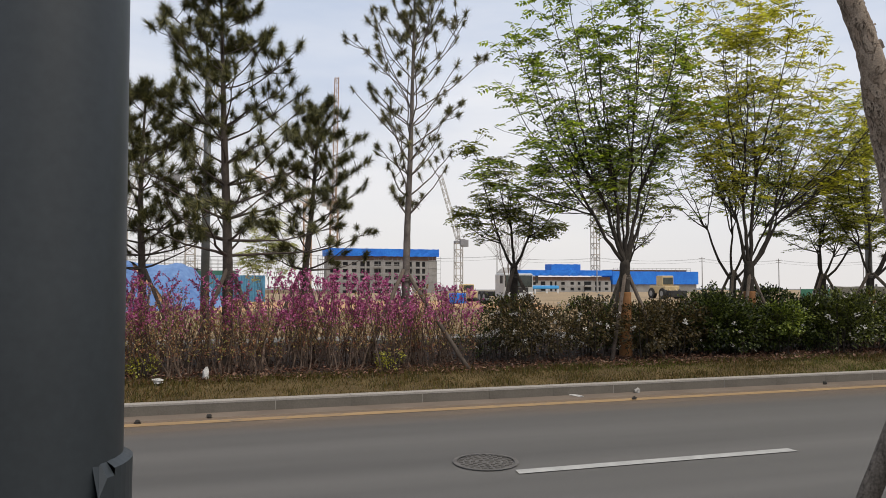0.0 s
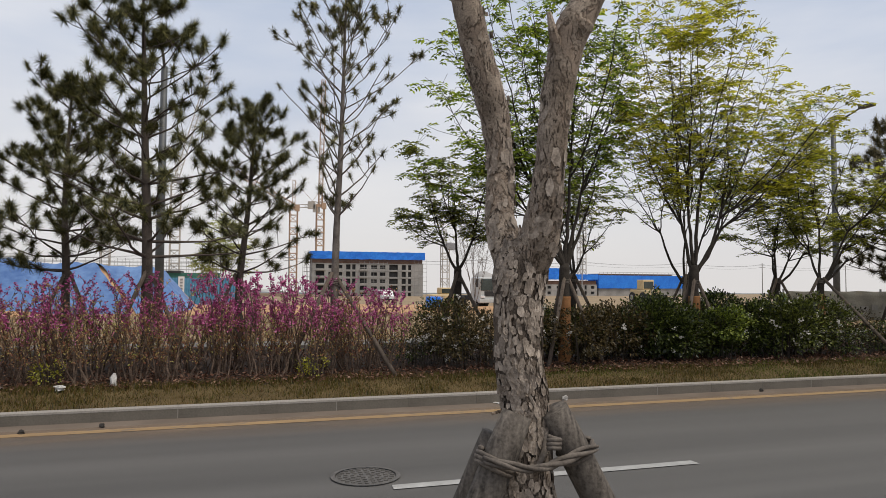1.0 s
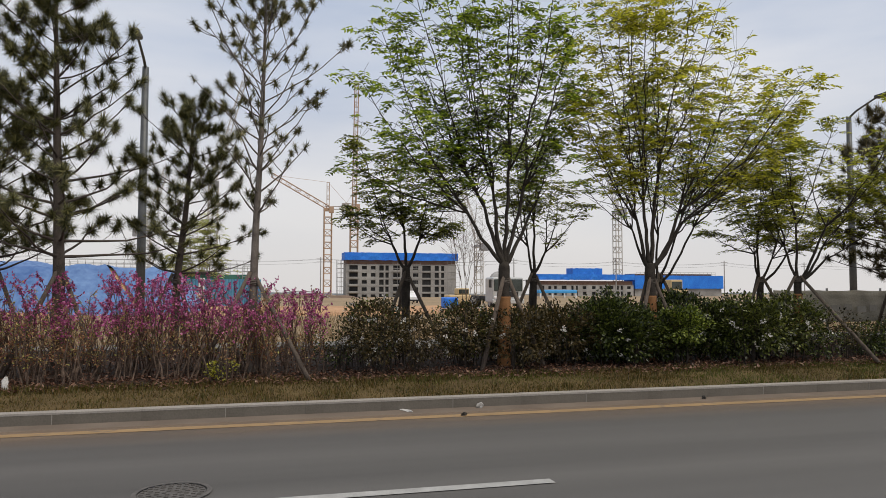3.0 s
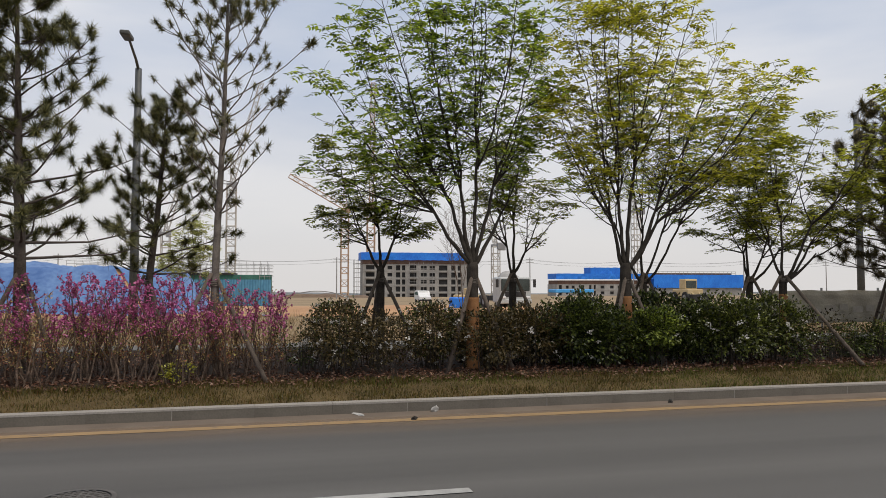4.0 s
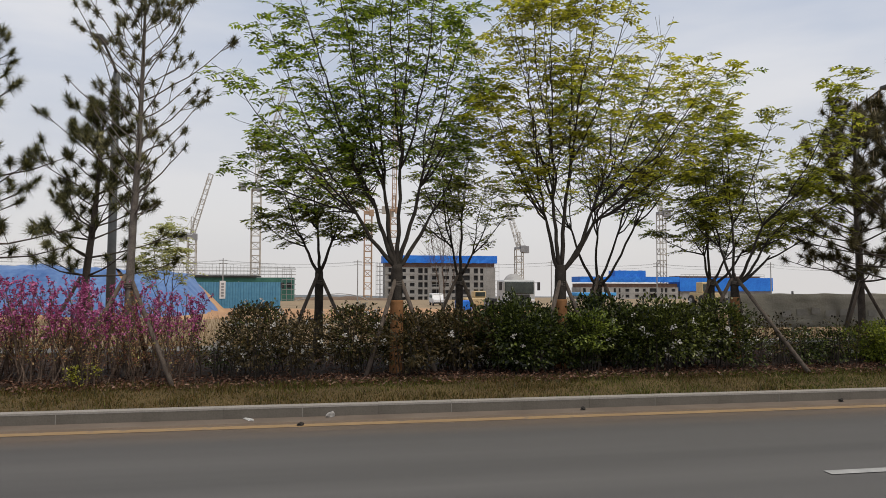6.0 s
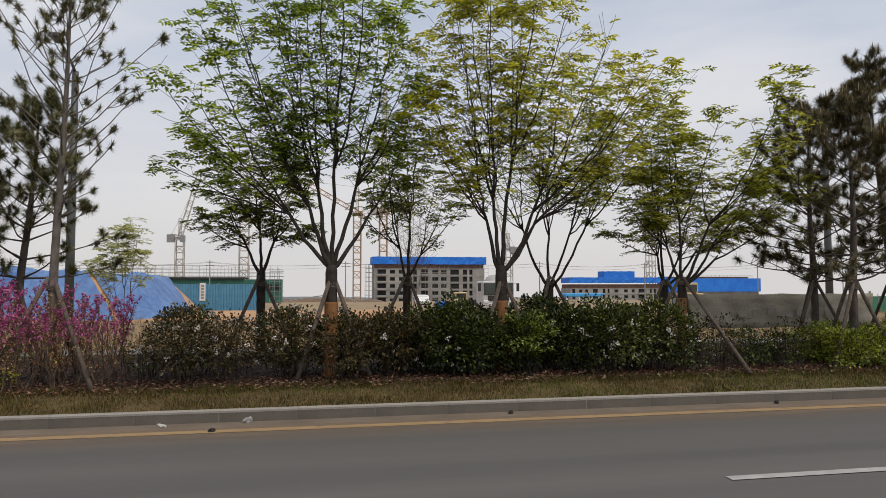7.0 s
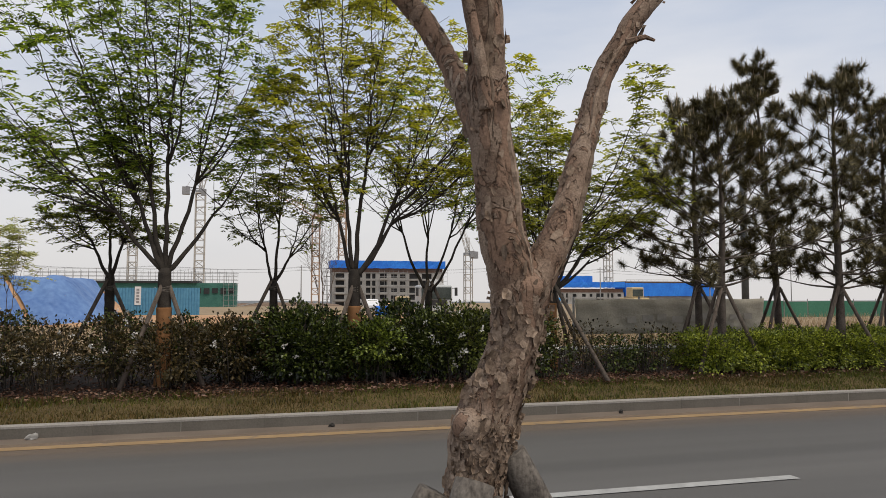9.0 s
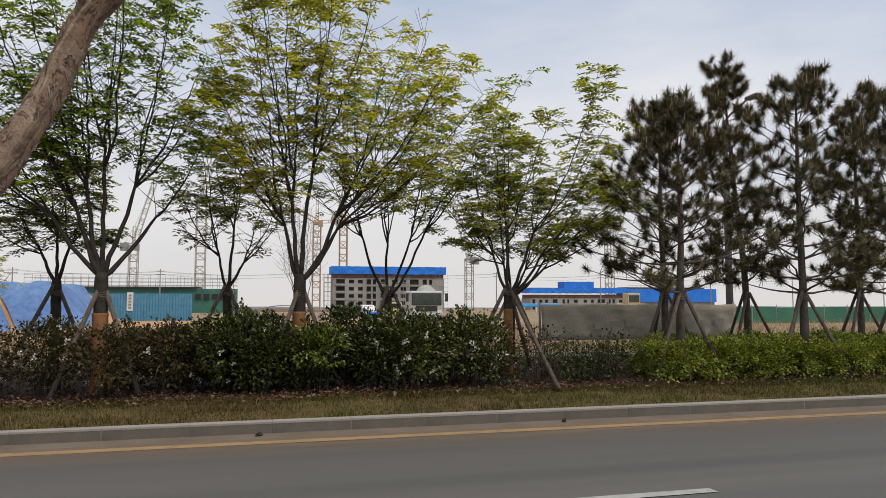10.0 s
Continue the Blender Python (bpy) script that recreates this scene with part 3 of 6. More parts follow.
# manhole cover with its ring and raised ribs
mh = thing("manhole_cover", "round cast iron manhole cover set in the asphalt", "manhole", at=(2.80, 6.21, 0.0))
g = Geo()
for k in range(40):
    a0, a1 = 2 * math.pi * k / 40, 2 * math.pi * (k + 1) / 40
    for r0, r1, z0, z1 in ((0.27, 0.31, 0.014, 0.012), (0.0, 0.262, 0.006, 0.006)):
        pts = [(r1 * math.cos(a0), r1 * math.sin(a0), z1), (r1 * math.cos(a1), r1 * math.sin(a1), z1), (r0 * math.cos(a1), r0 * math.sin(a1), z0), (r0 * math.cos(a0), r0 * math.sin(a0), z0)]
        g.face(pts if r0 else pts[:3])
part("cover_plate", g, M_IRON, mh)
g = Geo()
for ring, count in ((0.06, 6), (0.12, 12), (0.18, 18), (0.235, 24)):
    for k in range(count):
        a = 2 * math.pi * (k + 0.5 * (count % 4 == 0)) / count
        c, s = math.cos(a), math.sin(a)
        x, y = ring * c, ring * s
        g.box(x - 0.017, y - 0.009, 0.006, x + 0.017, y + 0.009, 0.016)
part("rib_pattern", g, M_IRON, mh, kind="stuff")


# ---- trees ----
def wander(p, target, r0, r1, steps, rnd, wob=0.06, arch=0.15):
    """A bending branch from p to target."""
    p, target = Vector(p), Vector(target)
    d = target - p
    pts, radii = [], []
    off = Vector((0, 0, 0))
    for i in range(steps + 1):
        t = i / steps
        bend = Vector((0, 0, -1)) * (arch * d.length * math.sin(math.pi * t) * 0.5)
        off += Vector((rnd.uniform(-1, 1), rnd.uniform(-1, 1), rnd.uniform(-0.6, 0.6))) * (wob * d.length / steps) if 0 < i < steps else Vector((0, 0, 0))
        pts.append(p + d * t + bend + off)
        radii.append(r0 + (r1 - r0) * t ** 0.8)
    return pts, radii


def stakes_for(tree, base, rnd, top=1.25, foot=0.75, r=0.038, turn=None, fan=2.094):
    """Round wooden stakes leaning to the trunk, and the strap that ties them."""
    t0 = math.pi / 2 + rnd.uniform(-0.25, 0.25) if turn is None else turn
    for k in range(3):
        a = t0 + (0, fan, -fan)[k] + (rnd.uniform(-0.1, 0.1) if k else 0)
        g = Geo()
        ft = foot if k == 0 else min(foot, 0.85)
        g.tube([(base[0] + ft * math.cos(a), base[1] + ft * math.sin(a), base[2] - 0.05), (base[0] + 0.05 * math.cos(a + 0.5), base[1] + 0.05 * math.sin(a + 0.5), base[2] + top + rnd.uniform(0, 0.12))], [r * 1.05, r * 0.9], 8)
        part("stake", g, M_STAKE, tree, "weathered wooden stake", smooth=True)
    g = Geo()
    for k in range(3):
        ring = [(base[0] + 0.085 * math.cos(q), base[1] + 0.085 * math.sin(q), base[2] + top - 0.1 + 0.03 * k + 0.01 * math.sin(2 * q + k)) for q in np.linspace(0, 6.283, 13)]
        g.tube(ring, [0.012] * 13, 5)
    part("strap", g, M_ROPE, tree, "black tie strap")


def spray(leaves, twigs, p, d, rnd, length, size):
    """A drooping compound leaf or small twig with leaves in two rows."""
    flat = Vector((rnd.uniform(-0.35, 0.35), rnd.uniform(-0.35, 0.35), 1)).normalized()
    d = (d - flat * d.dot(flat) * 0.7).normalized()
    side = d.cross(flat).normalized()
    q = Vector(p)
    n = max(3, int(length / (size * 0.6)))
    for i in range(n):
        t = (i + 1) / n
        q = Vector(p) + d * (length * t) - Vector((0, 0, 1)) * (0.3 * length * t * t)
        s = size * (0.65 + 0.6 * math.sin(math.pi * min(1, t * 0.9))) * rnd.uniform(0.8, 1.2)
        for sgn in (-1, 1):
            ld = (d * 0.55 + side * sgn + Vector((0, 0, rnd.uniform(-0.45, 0.15)))).normalized()
            leaves.leaf(q, ld, flat, s, s * 0.54)
    leaves.leaf(q, d, flat, size, size * 0.42)
    twigs.tube([p, q], [0.0035, 0.0015], 3, cap=False)


def broadleaf(x, y, top, limbs, leafmat, seed, fork=1.55, r=0.085, leafy=1.0, size=0.094, lean=0.0, wrap=False, low=0.3, turn=None, foot=1.05, staked=True, bark=None, label=""):
    """A young street tree: a short trunk, limbs that rise in a vase, and layered leaf sprays.
    limbs: (dx, dy, height) of each limb's end from the trunk's foot."""
    rnd = random.Random(seed)
    M_WOOD = bark or M_BARK
    base = (x, y, gz(y))
    tree = thing("street_tree", label, "tree", "young broadleaf trees along the verge")
    trunk, leaves = Geo(), Geo()
    fk = Vector((x + lean, y, base[2] + fork))
    pts, rad = smooth_line([(x - 0.01, y, base[2] - 0.1, r * 1.35), (x, y, base[2] + 0.15, r * 1.1), (x + lean * 0.4, y + 0.02, base[2] + fork * 0.55, r), (fk.x, fk.y, fk.z - 0.03, r * 0.95), (fk.x, fk.y, fk.z + 0.05, r * 0.5)], 0.08)
    trunk.tube(pts, rad, 12, 0.08, 14)
    order = sorted(limbs, key=lambda e: e[0])
    groups = [order[i:i + 4] for i in range(0, len(order), 4)]
    twigs = Geo()
    for grp in groups:
        cx, cy, cz = (sum(e[k] for e in grp) / len(grp) for k in range(3))
        mid = fk + (Vector((x + cx, y + cy, cz)) - fk) * rnd.uniform(0.24, 0.44) + Vector((rnd.uniform(-0.1, 0.1), rnd.uniform(-0.1, 0.1), 0.05))
        bough = Geo()
        bp, br = wander(fk - Vector((0, 0, rnd.uniform(0, 0.12))), mid, r * rnd.uniform(0.4, 0.5), r * 0.25, 7, rnd, 0.14, 0.16)
        br[-1] = r * 0.18
        bough.tube(bp, br, 9, 0.06, 12)
        mid, root = Vector(bp[-1]), Vector(bp[-2])
        for dx, dy, hz in grp:
            end = Vector((x + dx, y + dy, hz))
            L = (end - mid).length
            steps = max(6, int(L / 0.2))
            bp, br = wander(root + (mid - root) * rnd.uniform(0.2, 0.8), end, r * rnd.uniform(0.18, 0.25), 0.005, steps, rnd, 0.18, 0.14)
            bough.tube(bp, br, 7, 0.06, 12)
            for i in range(1, steps + 1):
                t = i / steps
                if t < low:
                    continue
                for _ in range(2 if t < 0.9 else 3):
                    d = (bp[i] - bp[i - 1]).normalized()
                    az = rnd.uniform(0, 6.28)
                    sd = (d * 0.6 + Vector((math.cos(az), math.sin(az), rnd.uniform(-0.1, 0.5)))).normalized()
                    sl = L * rnd.uniform(0.16, 0.36) * (1.15 - 0.6 * t)
                    sp, sr = wander(bp[i], bp[i] + sd * sl, br[i] * 0.5, 0.003, 4, rnd, 0.14, 0.1)
                    twigs.tube(sp, sr, 4, cap=False)
                    clump = bp[i] * 1.7 + Vector((seed, 0, 0))
                    clump.z *= 1.6
                    full = 0.86 * leafy * (0.55 + 0.5 * t) * (0.16 + 2.1 * max(0, 0.3 + noise.noise(clump)))
                    for k in range(1, 5):
                        for _ in range((1, 2, 3, 4)[k - 1]):
                            if rnd.random() > full:
                                continue
                            a2 = rnd.uniform(0, 6.28)
                            dd = (sd * 0.6 + Vector((math.cos(a2), math.sin(a2), rnd.uniform(-0.25, 0.15)))).normalized()
                            spray(leaves, twigs, sp[k], dd, rnd, rnd.uniform(0.17, 0.32), size)
        part("limb", bough, M_WOOD, tree, smooth=True)
    part("twig_mass", twigs, M_WOOD, tree, kind="stuff")
    part("trunk", trunk, M_WOOD, tree, "smooth grey-brown trunk", smooth=True)
    if leaves.f:
        part("crown", leaves, leafmat, tree, "fresh spring leaves in layered sprays", kind="stuff")
    if wrap:
        g = Geo()
        pts, rad = smooth_line([(x, y, base[2], r * 1.25), (x + lean * 0.3, y, base[2] + 0.6, r * 1.12), (x + lean * 0.6, y, base[2] + 1.2, r * 1.12)], 0.05)
        g.tube(pts, rad, 14, 0.05, 30)
        part("trunk_wrap", g, M_WRAP, tree, "orange-brown burlap wrap", smooth=True)
    if staked:
        stakes_for(tree, base, rnd, top=1.55, foot=foot, turn=turn)
    return tree


def tuft(needles, p, d, rnd, length, count):
    """A brush of pine needles round the end of a shoot."""
    d = d.normalized()
    a = d.cross(Vector((0.3, 0.8, 0.5))).normalized()
    b = d.cross(a)
    for i in range(count):
        q = rnd.uniform(0, 6.28)
        open_ = math.acos(rnd.uniform(-0.75, 1.0))
        w = (d * math.cos(open_) + (a * math.cos(q) + b * math.sin(q)) * math.sin(open_)).normalized()
        s = w.cross(d)
        s = s.normalized() * rnd.uniform(0.0045, 0.008) if s.length > 1e-3 else a * 0.004
        o = Vector(p) + d * rnd.uniform(-0.07, 0.03)
        ln = length * rnd.uniform(0.7, 1.15)
        needles.face([o - s, o + s, o + w * ln])


def pine(x, y, top, spread, seed, dense=1.0, start=1.55, bend=0.0, mat=0, r=0.07, candles=False, steep=0.35, needle=0.17, wide=False, turn=None, bark=None, brush=1.0, label=""):
    """A young pine with whorls of upturned branches and needle brushes at their ends."""
    rnd = random.Random(seed)
    base = (x, y, gz(y))
    tree = thing("pine_tree", label, "tree", "young pines along the verge")
    trunk, boughs, needles, shoots = Geo(), Geo(), Geo(), Geo()
    H = top - base[2]
    ctrl = [(x, y, base[2] - 0.1, r * 1.25), (x + bend * 0.15, y, base[2] + 0.3 * H, r), (x + bend * 0.6 + rnd.uniform(-0.06, 0.06), y + rnd.uniform(-0.05, 0.05), base[2] + 0.6 * H, r * 0.68), (x + bend, y, top, 0.012)]
    pts, rad = smooth_line(ctrl, 0.12)
    trunk.tube(pts, rad, 10, 0.10, 12)
    z = base[2] + start
    while z < top - 0.1:
        t = (z - base[2] - start) / max(0.1, H - start)
        i = min(range(len(pts)), key=lambda k: abs(pts[k][2] - z))
        p = Vector(pts[i])
        n = rnd.choice((3, 4, 4, 5))
        a0 = rnd.uniform(0, 6.28)
        for k in range(n):
            a = a0 + 6.28 * k / n + rnd.uniform(-0.4, 0.4)
            L = spread * (0.45 + 0.65 * math.sin(math.pi * min(1, 0.25 + 0.8 * (1 - t)) * 0.6)) * (1.0 - 0.55 * t ** 3 if not wide else 0.5 + 0.9 * math.sin(math.pi * min(1, 0.15 + 0.85 * t))) * rnd.uniform(0.55, 1.15)
            up = steep + 0.55 * t + rnd.uniform(-0.25, 0.25)
            d = Vector((math.cos(a), math.sin(a), up)).normalized()
            bp, br = wander(p, p + d * L, max(0.008, rad[i] * 0.36), 0.006, 6, rnd, 0.16, 0.10)
            boughs.tube(bp, br, 5, cap=False)
            for j in range(2, 7):
                for _ in range(2 if j in (4, 5) else 1):
                    if rnd.random() > 0.9 * dense and j < 6:
                        continue
                    if j < 6:
                        b2 = rnd.uniform(0, 6.28)
                        sd = (d * 0.7 + Vector((math.cos(b2), math.sin(b2), rnd.uniform(0.1, 0.9)))).normalized()
                        sp = bp[j] + sd * min(0.42, L * rnd.uniform(0.14, 0.34))
                        boughs.tube([bp[j], (bp[j] + sp) / 2 + Vector((0, 0, -0.02)), sp], [0.007, 0.006, 0.004], 4, cap=False)
                    else:
                        sd, sp = (d + Vector((0, 0, 0.5))).normalized(), bp[6]
                    big = rnd.uniform(0.75, 1.2)
                    tuft(needles, sp, sd + Vector((0, 0, 0.45)), rnd, needle * big, int((125 + 70 * dense) * brush))
                    if dense > 1:
                        tuft(needles, sp - sd * 0.13, sd + Vector((0, 0, 0.3)), rnd, needle * big * 0.9, 80)
                    if candles and t > 0.45:
                        shoots.tube([sp, sp + Vector((rnd.uniform(-0.02, 0.02), rnd.uniform(-0.02, 0.02), rnd.uniform(0.12, 0.24)))], [0.007, 0.004], 4)
        z += rnd.uniform(0.24, 0.38)
    tip = Vector(pts[-1])
    for k in range(4):
        tuft(needles, tip - Vector((0, 0, 0.1 * k)), Vector((0, 0, 1)), rnd, needle, 55)
    part("trunk", trunk, bark or M_PINEBARK, tree, "rough grey-brown pine trunk", smooth=True)
    part("branching", boughs, bark or M_PINEBARK, tree, smooth=True, kind="stuff")
    part("foliage", needles, (M_NEEDLE[0], M_NEEDLE[2], M_NEEDLE[1])[mat], tree, "brushes of dark green needles", kind="stuff")
    if candles:
        part("shoot_mass", shoots, M_CANDLE, tree, "pale upright spring shoots", kind="stuff")
    stakes_for(tree, base, rnd, top=1.5, foot=0.8 if turn is None else 1.25, turn=turn, fan=1.9 if mat == 1 else 2.094)
    return tree


def vase(seed, n, left, right, depth, z_lo, z_hi, extra=()):
    """Limb ends spread over a rounded crown."""
    rnd = random.Random(seed)
    out = []
    for i in range(n):
        u = -1 + 2 * (i + 0.5) / n
        dx = (u * right if u > 0 else -u * -left) * rnd.uniform(0.8, 1.05)
        hz = z_lo + (z_hi - z_lo) * (1 - abs(u) ** 1.9) + rnd.uniform(-0.25, 0.2)
        out.append((dx, rnd.uniform(-depth, depth), hz))
    return out + list(extra)


TREE = "young street tree with {} leaves, held by wooden stakes"
broadleaf(6.23, 13.96, 4.4, vase(1, 10, 1.25, 1.2, 0.9, 2.7, 4.3, ((-1.0, -0.3, 4.6), (-1.3, 0.2, 3.1))), M_LEAF[2], 11, fork=1.7, r=0.085, leafy=0.62, low=0.1, label=TREE.format("olive green"))
broadleaf(7.50, 11.55, 6.9, vase(2, 15, 2.0, 1.9, 1.2, 4.0, 7.1, ((-2.75, -0.7, 5.0), (-2.6, 0.4, 3.8), (-1.5, 0.6, 6.2), (-2.1, 0.2, 6.0), (-1.8, -0.4, 6.7), (-1.0, 0.3, 7.4))), M_LEAF[0], 12, fork=1.75, r=0.10, leafy=0.44, low=0.08, foot=0.7, wrap=True, label=TREE.format("bright green"))
broadleaf(9.14, 14.34, 5.0, vase(3, 11, 1.3, 1.3, 0.9, 2.9, 4.9), M_LEAF[2], 13, fork=1.6, r=0.08, leafy=0.52, low=0.1, label=TREE.format("dark olive"))
broadleaf(10.42, 11.70, 7.1, vase(4, 16, 1.9, 2.7, 1.2, 4.3, 7.4, ((3.0, -0.3, 5.2), (2.2, 0.3, 6.3), (2.05, -1.5, 5.2), (2.7, 0.3, 4.5))), M_LEAF[1], 14, fork=1.75, r=0.10, leafy=0.45, low=0.1, foot=0.7, wrap=True, label=TREE.format("yellow-green"))
broadleaf(12.34, 14.56, 6.0, vase(5, 13, 1.7, 2.0, 1.0, 3.6, 6.3, ((2.2, -1.7, 6.0), (1.9, -1.0, 5.4))), M_LEAF[0], 15, fork=1.4, r=0.08, leafy=0.4, low=0.2, label=TREE.format("sparse green"))
broadleaf(14.18, 12.28, 5.8, vase(6, 11, 1.4, 1.8, 1.0, 2.9, 5.2, ((0.95, -2.0, 5.1), (1.3, -1.6, 4.65), (2.0, -0.8, 3.75), (1.9, 0.2, 4.6), (2.35, -0.2, 3.45), (2.1, 0.4, 3.9))), M_LEAF[3], 16, fork=1.5, r=0.075, leafy=0.6, low=0.14, turn=-1.42, foot=1.7, wrap=True, label=TREE.format("pale yellow-green"))
broadleaf(15.02, 14.46, 4.6, vase(7, 12, 1.5, 1.7, 1.0, 2.8, 4.7, ((1.9, -0.7, 3.6), (2.1, -0.3, 4.2))), M_LEAF[2], 17, fork=1.5, r=0.08, leafy=0.58, low=0.1, label=TREE.format("olive green"))

PINE = "young pine with {} needle brushes, held by wooden stakes"
pine(-3.45, 12.0, 6.1, 1.5, 31, 0.82, brush=1.0, label=PINE.format("dark green"))
pine(-5.3, 14.3, 5.1, 1.3, 30, 0.9, label=PINE.format("dark green"))
pine(-1.25, 14.17, 5.25, 1.65, 32, 0.88, brush=1.0, label=PINE.format("dark green"))
pine(0.36, 12.09, 6.75, 1.6, 33, 0.8, brush=1.0, start=1.75, bend=-0.2, r=0.08, label=PINE.format("dark green"))
pine(1.76, 14.39, 5.2, 1.4, 34, 0.75, brush=0.85, start=1.6, bend=0.3, label=PINE.format("dark green"))
pine(3.28, 11.65, 6.75, 1.0, 35, 0.5, start=2.5, bend=0.15, r=0.06, steep=0.8, needle=0.12, wide=True, turn=-0.81, mat=2, bark=M_PALEPINE, brush=0.6, label=PINE.format("thin green"))
pine(18.30, 13.77, 5.8, 1.65, 36, 0.85, brush=0.85, start=1.5, mat=1, candles=True, label=PINE.format("dense dark"))
pine(17.06, 11.25, 5.0, 1.75, 37, 0.85, brush=0.85, start=1.5, mat=1, candles=True, label=PINE.format("dense dark"))
pine(20.55, 13.96, 7.0, 1.3, 38, 0.85, brush=0.85, start=1.7, bend=-0.5, mat=1, candles=True, label=PINE.format("dense dark"))
pine(19.67, 11.26, 5.8, 1.65, 39, 0.85, brush=0.85, start=1.5, mat=1, candles=True, label=PINE.format("dense dark"))
pine(21.9, 11.3, 5.7, 1.65, 40, 0.85, brush=0.85, start=1.5, mat=1, candles=True, label=PINE.format("dense dark"))
pine(23.6, 13.9, 6.2, 1.4, 41, 0.85, brush=0.85, start=1.5, mat=1, candles=True, label=PINE.format("dense dark"))


# ---- the two near trees on the strip ----
PX = 1.32 / 1222.0       # metres to one unit of the widths below


def limb(geo, pts, y, extend=None, n=26, rough=0.12, slim=0.94):
    line = [(x, y + dy, z, w * slim * PX / 2) for x, dy, z, w in pts]
    if extend:
        line += extend
    p, r = smooth_line(line, 0.008)
    geo.tube(p, r, n, rough, 55)
    return p, r


def plates(geo, p, r, rnd, count, lo, hi, wide, tall, curl, face=(0.05, 3.1)):
    """Thin plates of old bark that lie on the trunk, ragged in outline, one edge curling away."""
    idx = [i for i in range(2, len(p) - 2) if lo < p[i][2] < hi]
    for _ in range(count):
        i = rnd.choice(idx)
        d = (Vector(p[i + 2]) - Vector(p[i - 2])).normalized()
        s0 = d.cross(Vector((0, -1, 0.01))).normalized()
        f0 = s0.cross(d).normalized()
        a0 = rnd.uniform(*face)
        k = rnd.random() ** 1.6
        hw, hh = wide * (0.25 + k * rnd.uniform(0.7, 1.2)) / r[i], tall * (0.25 + k * rnd.uniform(0.6, 1.3))
        side, amount = rnd.choice((-1, 1, 1)), curl * rnd.random() ** 2
        skew = rnd.uniform(-0.5, 0.5) * hw
        k = len(geo.v)
        for v in range(4):
            tv = v / 3 * 2 - 1
            w = hw * (1 - 0.45 * tv * tv) * rnd.uniform(0.75, 1.15)
            for u in range(4):
                tu = u / 3 * 2 - 1
                a = a0 + skew * tv + w * tu
                lift = 0.0012 + amount * max(0, tu * side) ** 2 + 0.0006 * rnd.random()
                if u in (0, 3) and rnd.random() < 0.5:
                    a -= 0.2 * w * tu
                q = Vector(p[i]) + d * (hh * tv + rnd.uniform(-0.12, 0.12) * hh) + (s0 * math.cos(a) + f0 * math.sin(a)) * (r[i] * 1.035 + lift)
                geo.v.append(tuple(q))
        geo.f += [(k + 4 * v + u, k + 4 * v + u + 1, k + 4 * v + u + 5, k + 4 * v + u + 4) for v in range(3) for u in range(3)]


def log(name, a, b, r, tree, label, mat=None):
    g = Geo()
    a, b = Vector(a), Vector(b)
    pts = [a + (b - a) * (i / 24) for i in range(25)]
    g.tube(pts, [r * (1.04 - 0.1 * i / 24) for i in range(24)] + [r * 0.86], 14, 0.05, 40)
    return part(name, g, mat or M_LOG, tree, label, smooth=True)


def coil(geo, c, axis, r, turns, rope):
    axis = Vector(axis).normalized()
    a = axis.cross(Vector((0.2, 0.9, 0.4))).normalized()
    b = axis.cross(a)
    pts = []
    for i in range(turns * 14 + 1):
        q = 2 * math.pi * i / 14
        pts.append(Vector(c) + (a * math.cos(q) + b * math.sin(q)) * r + axis * (rope * 1.7 * (i / 14 - turns / 2)))
    geo.tube(pts, [rope] * len(pts), 6)


def ridge(geo, p, r, lo, hi, angle, turn, thick, seed):
    """A long lifted edge of bark that follows the trunk."""
    pts, rad = [], []
    for c, rr in zip(p, r):
        if lo <= c[2] <= hi:
            t = (c[2] - lo) / (hi - lo)
            a = angle + turn * t + 0.35 * noise.noise(Vector((seed, c[2] * 14, 0)))
            pts.append(Vector(c) + Vector((math.cos(a), math.sin(a), 0)) * rr * 0.98)
            rad.append(thick * (0.25 + math.sin(math.pi * min(1, max(0, t))) * (0.8 + 0.6 * noise.noise(Vector((seed, c[2] * 40, 3))))))
    if len(pts) > 3:
        geo.tube(pts, [max(0.0006, q) for q in rad], 6, 0.3, 90)


rnd = random.Random(5)
nt = thing("near_tree", "forked street tree with cracked grey bark and stakes", "tree")
Y1 = 1.26
trunk = Geo()
p, r = limb(trunk, [(2.136, -0.03, 0.121, 127), (2.136, -0.03, 0.531, 97), (2.136, -0.03, 1.115, 88), (2.128, -0.03, 1.472, 84), (2.116, -0.03, 1.566, 82), (2.113, -0.03, 1.659, 84), (2.118, -0.03, 1.735, 92), (2.122, -0.03, 1.764, 88), (2.124, -0.03, 1.786, 68), (2.125, -0.03, 1.801, 23)], Y1)
fl = Geo()
plates(fl, p, r, rnd, 900, 1.25, 1.79, 0.0075, 0.011, 0.004)
for k in range(4):
    z0 = rnd.uniform(1.32, 1.72)
    ridge(fl, p, r, z0, z0 + rnd.uniform(0.06, 0.2), rnd.uniform(-2.8, -0.2), rnd.uniform(-0.4, 0.4), rnd.uniform(0.002, 0.004), k)
part("trunk", trunk, M_BARK_CRACK, nt, "grey bark broken into small plates", smooth=True)
arm = Geo()
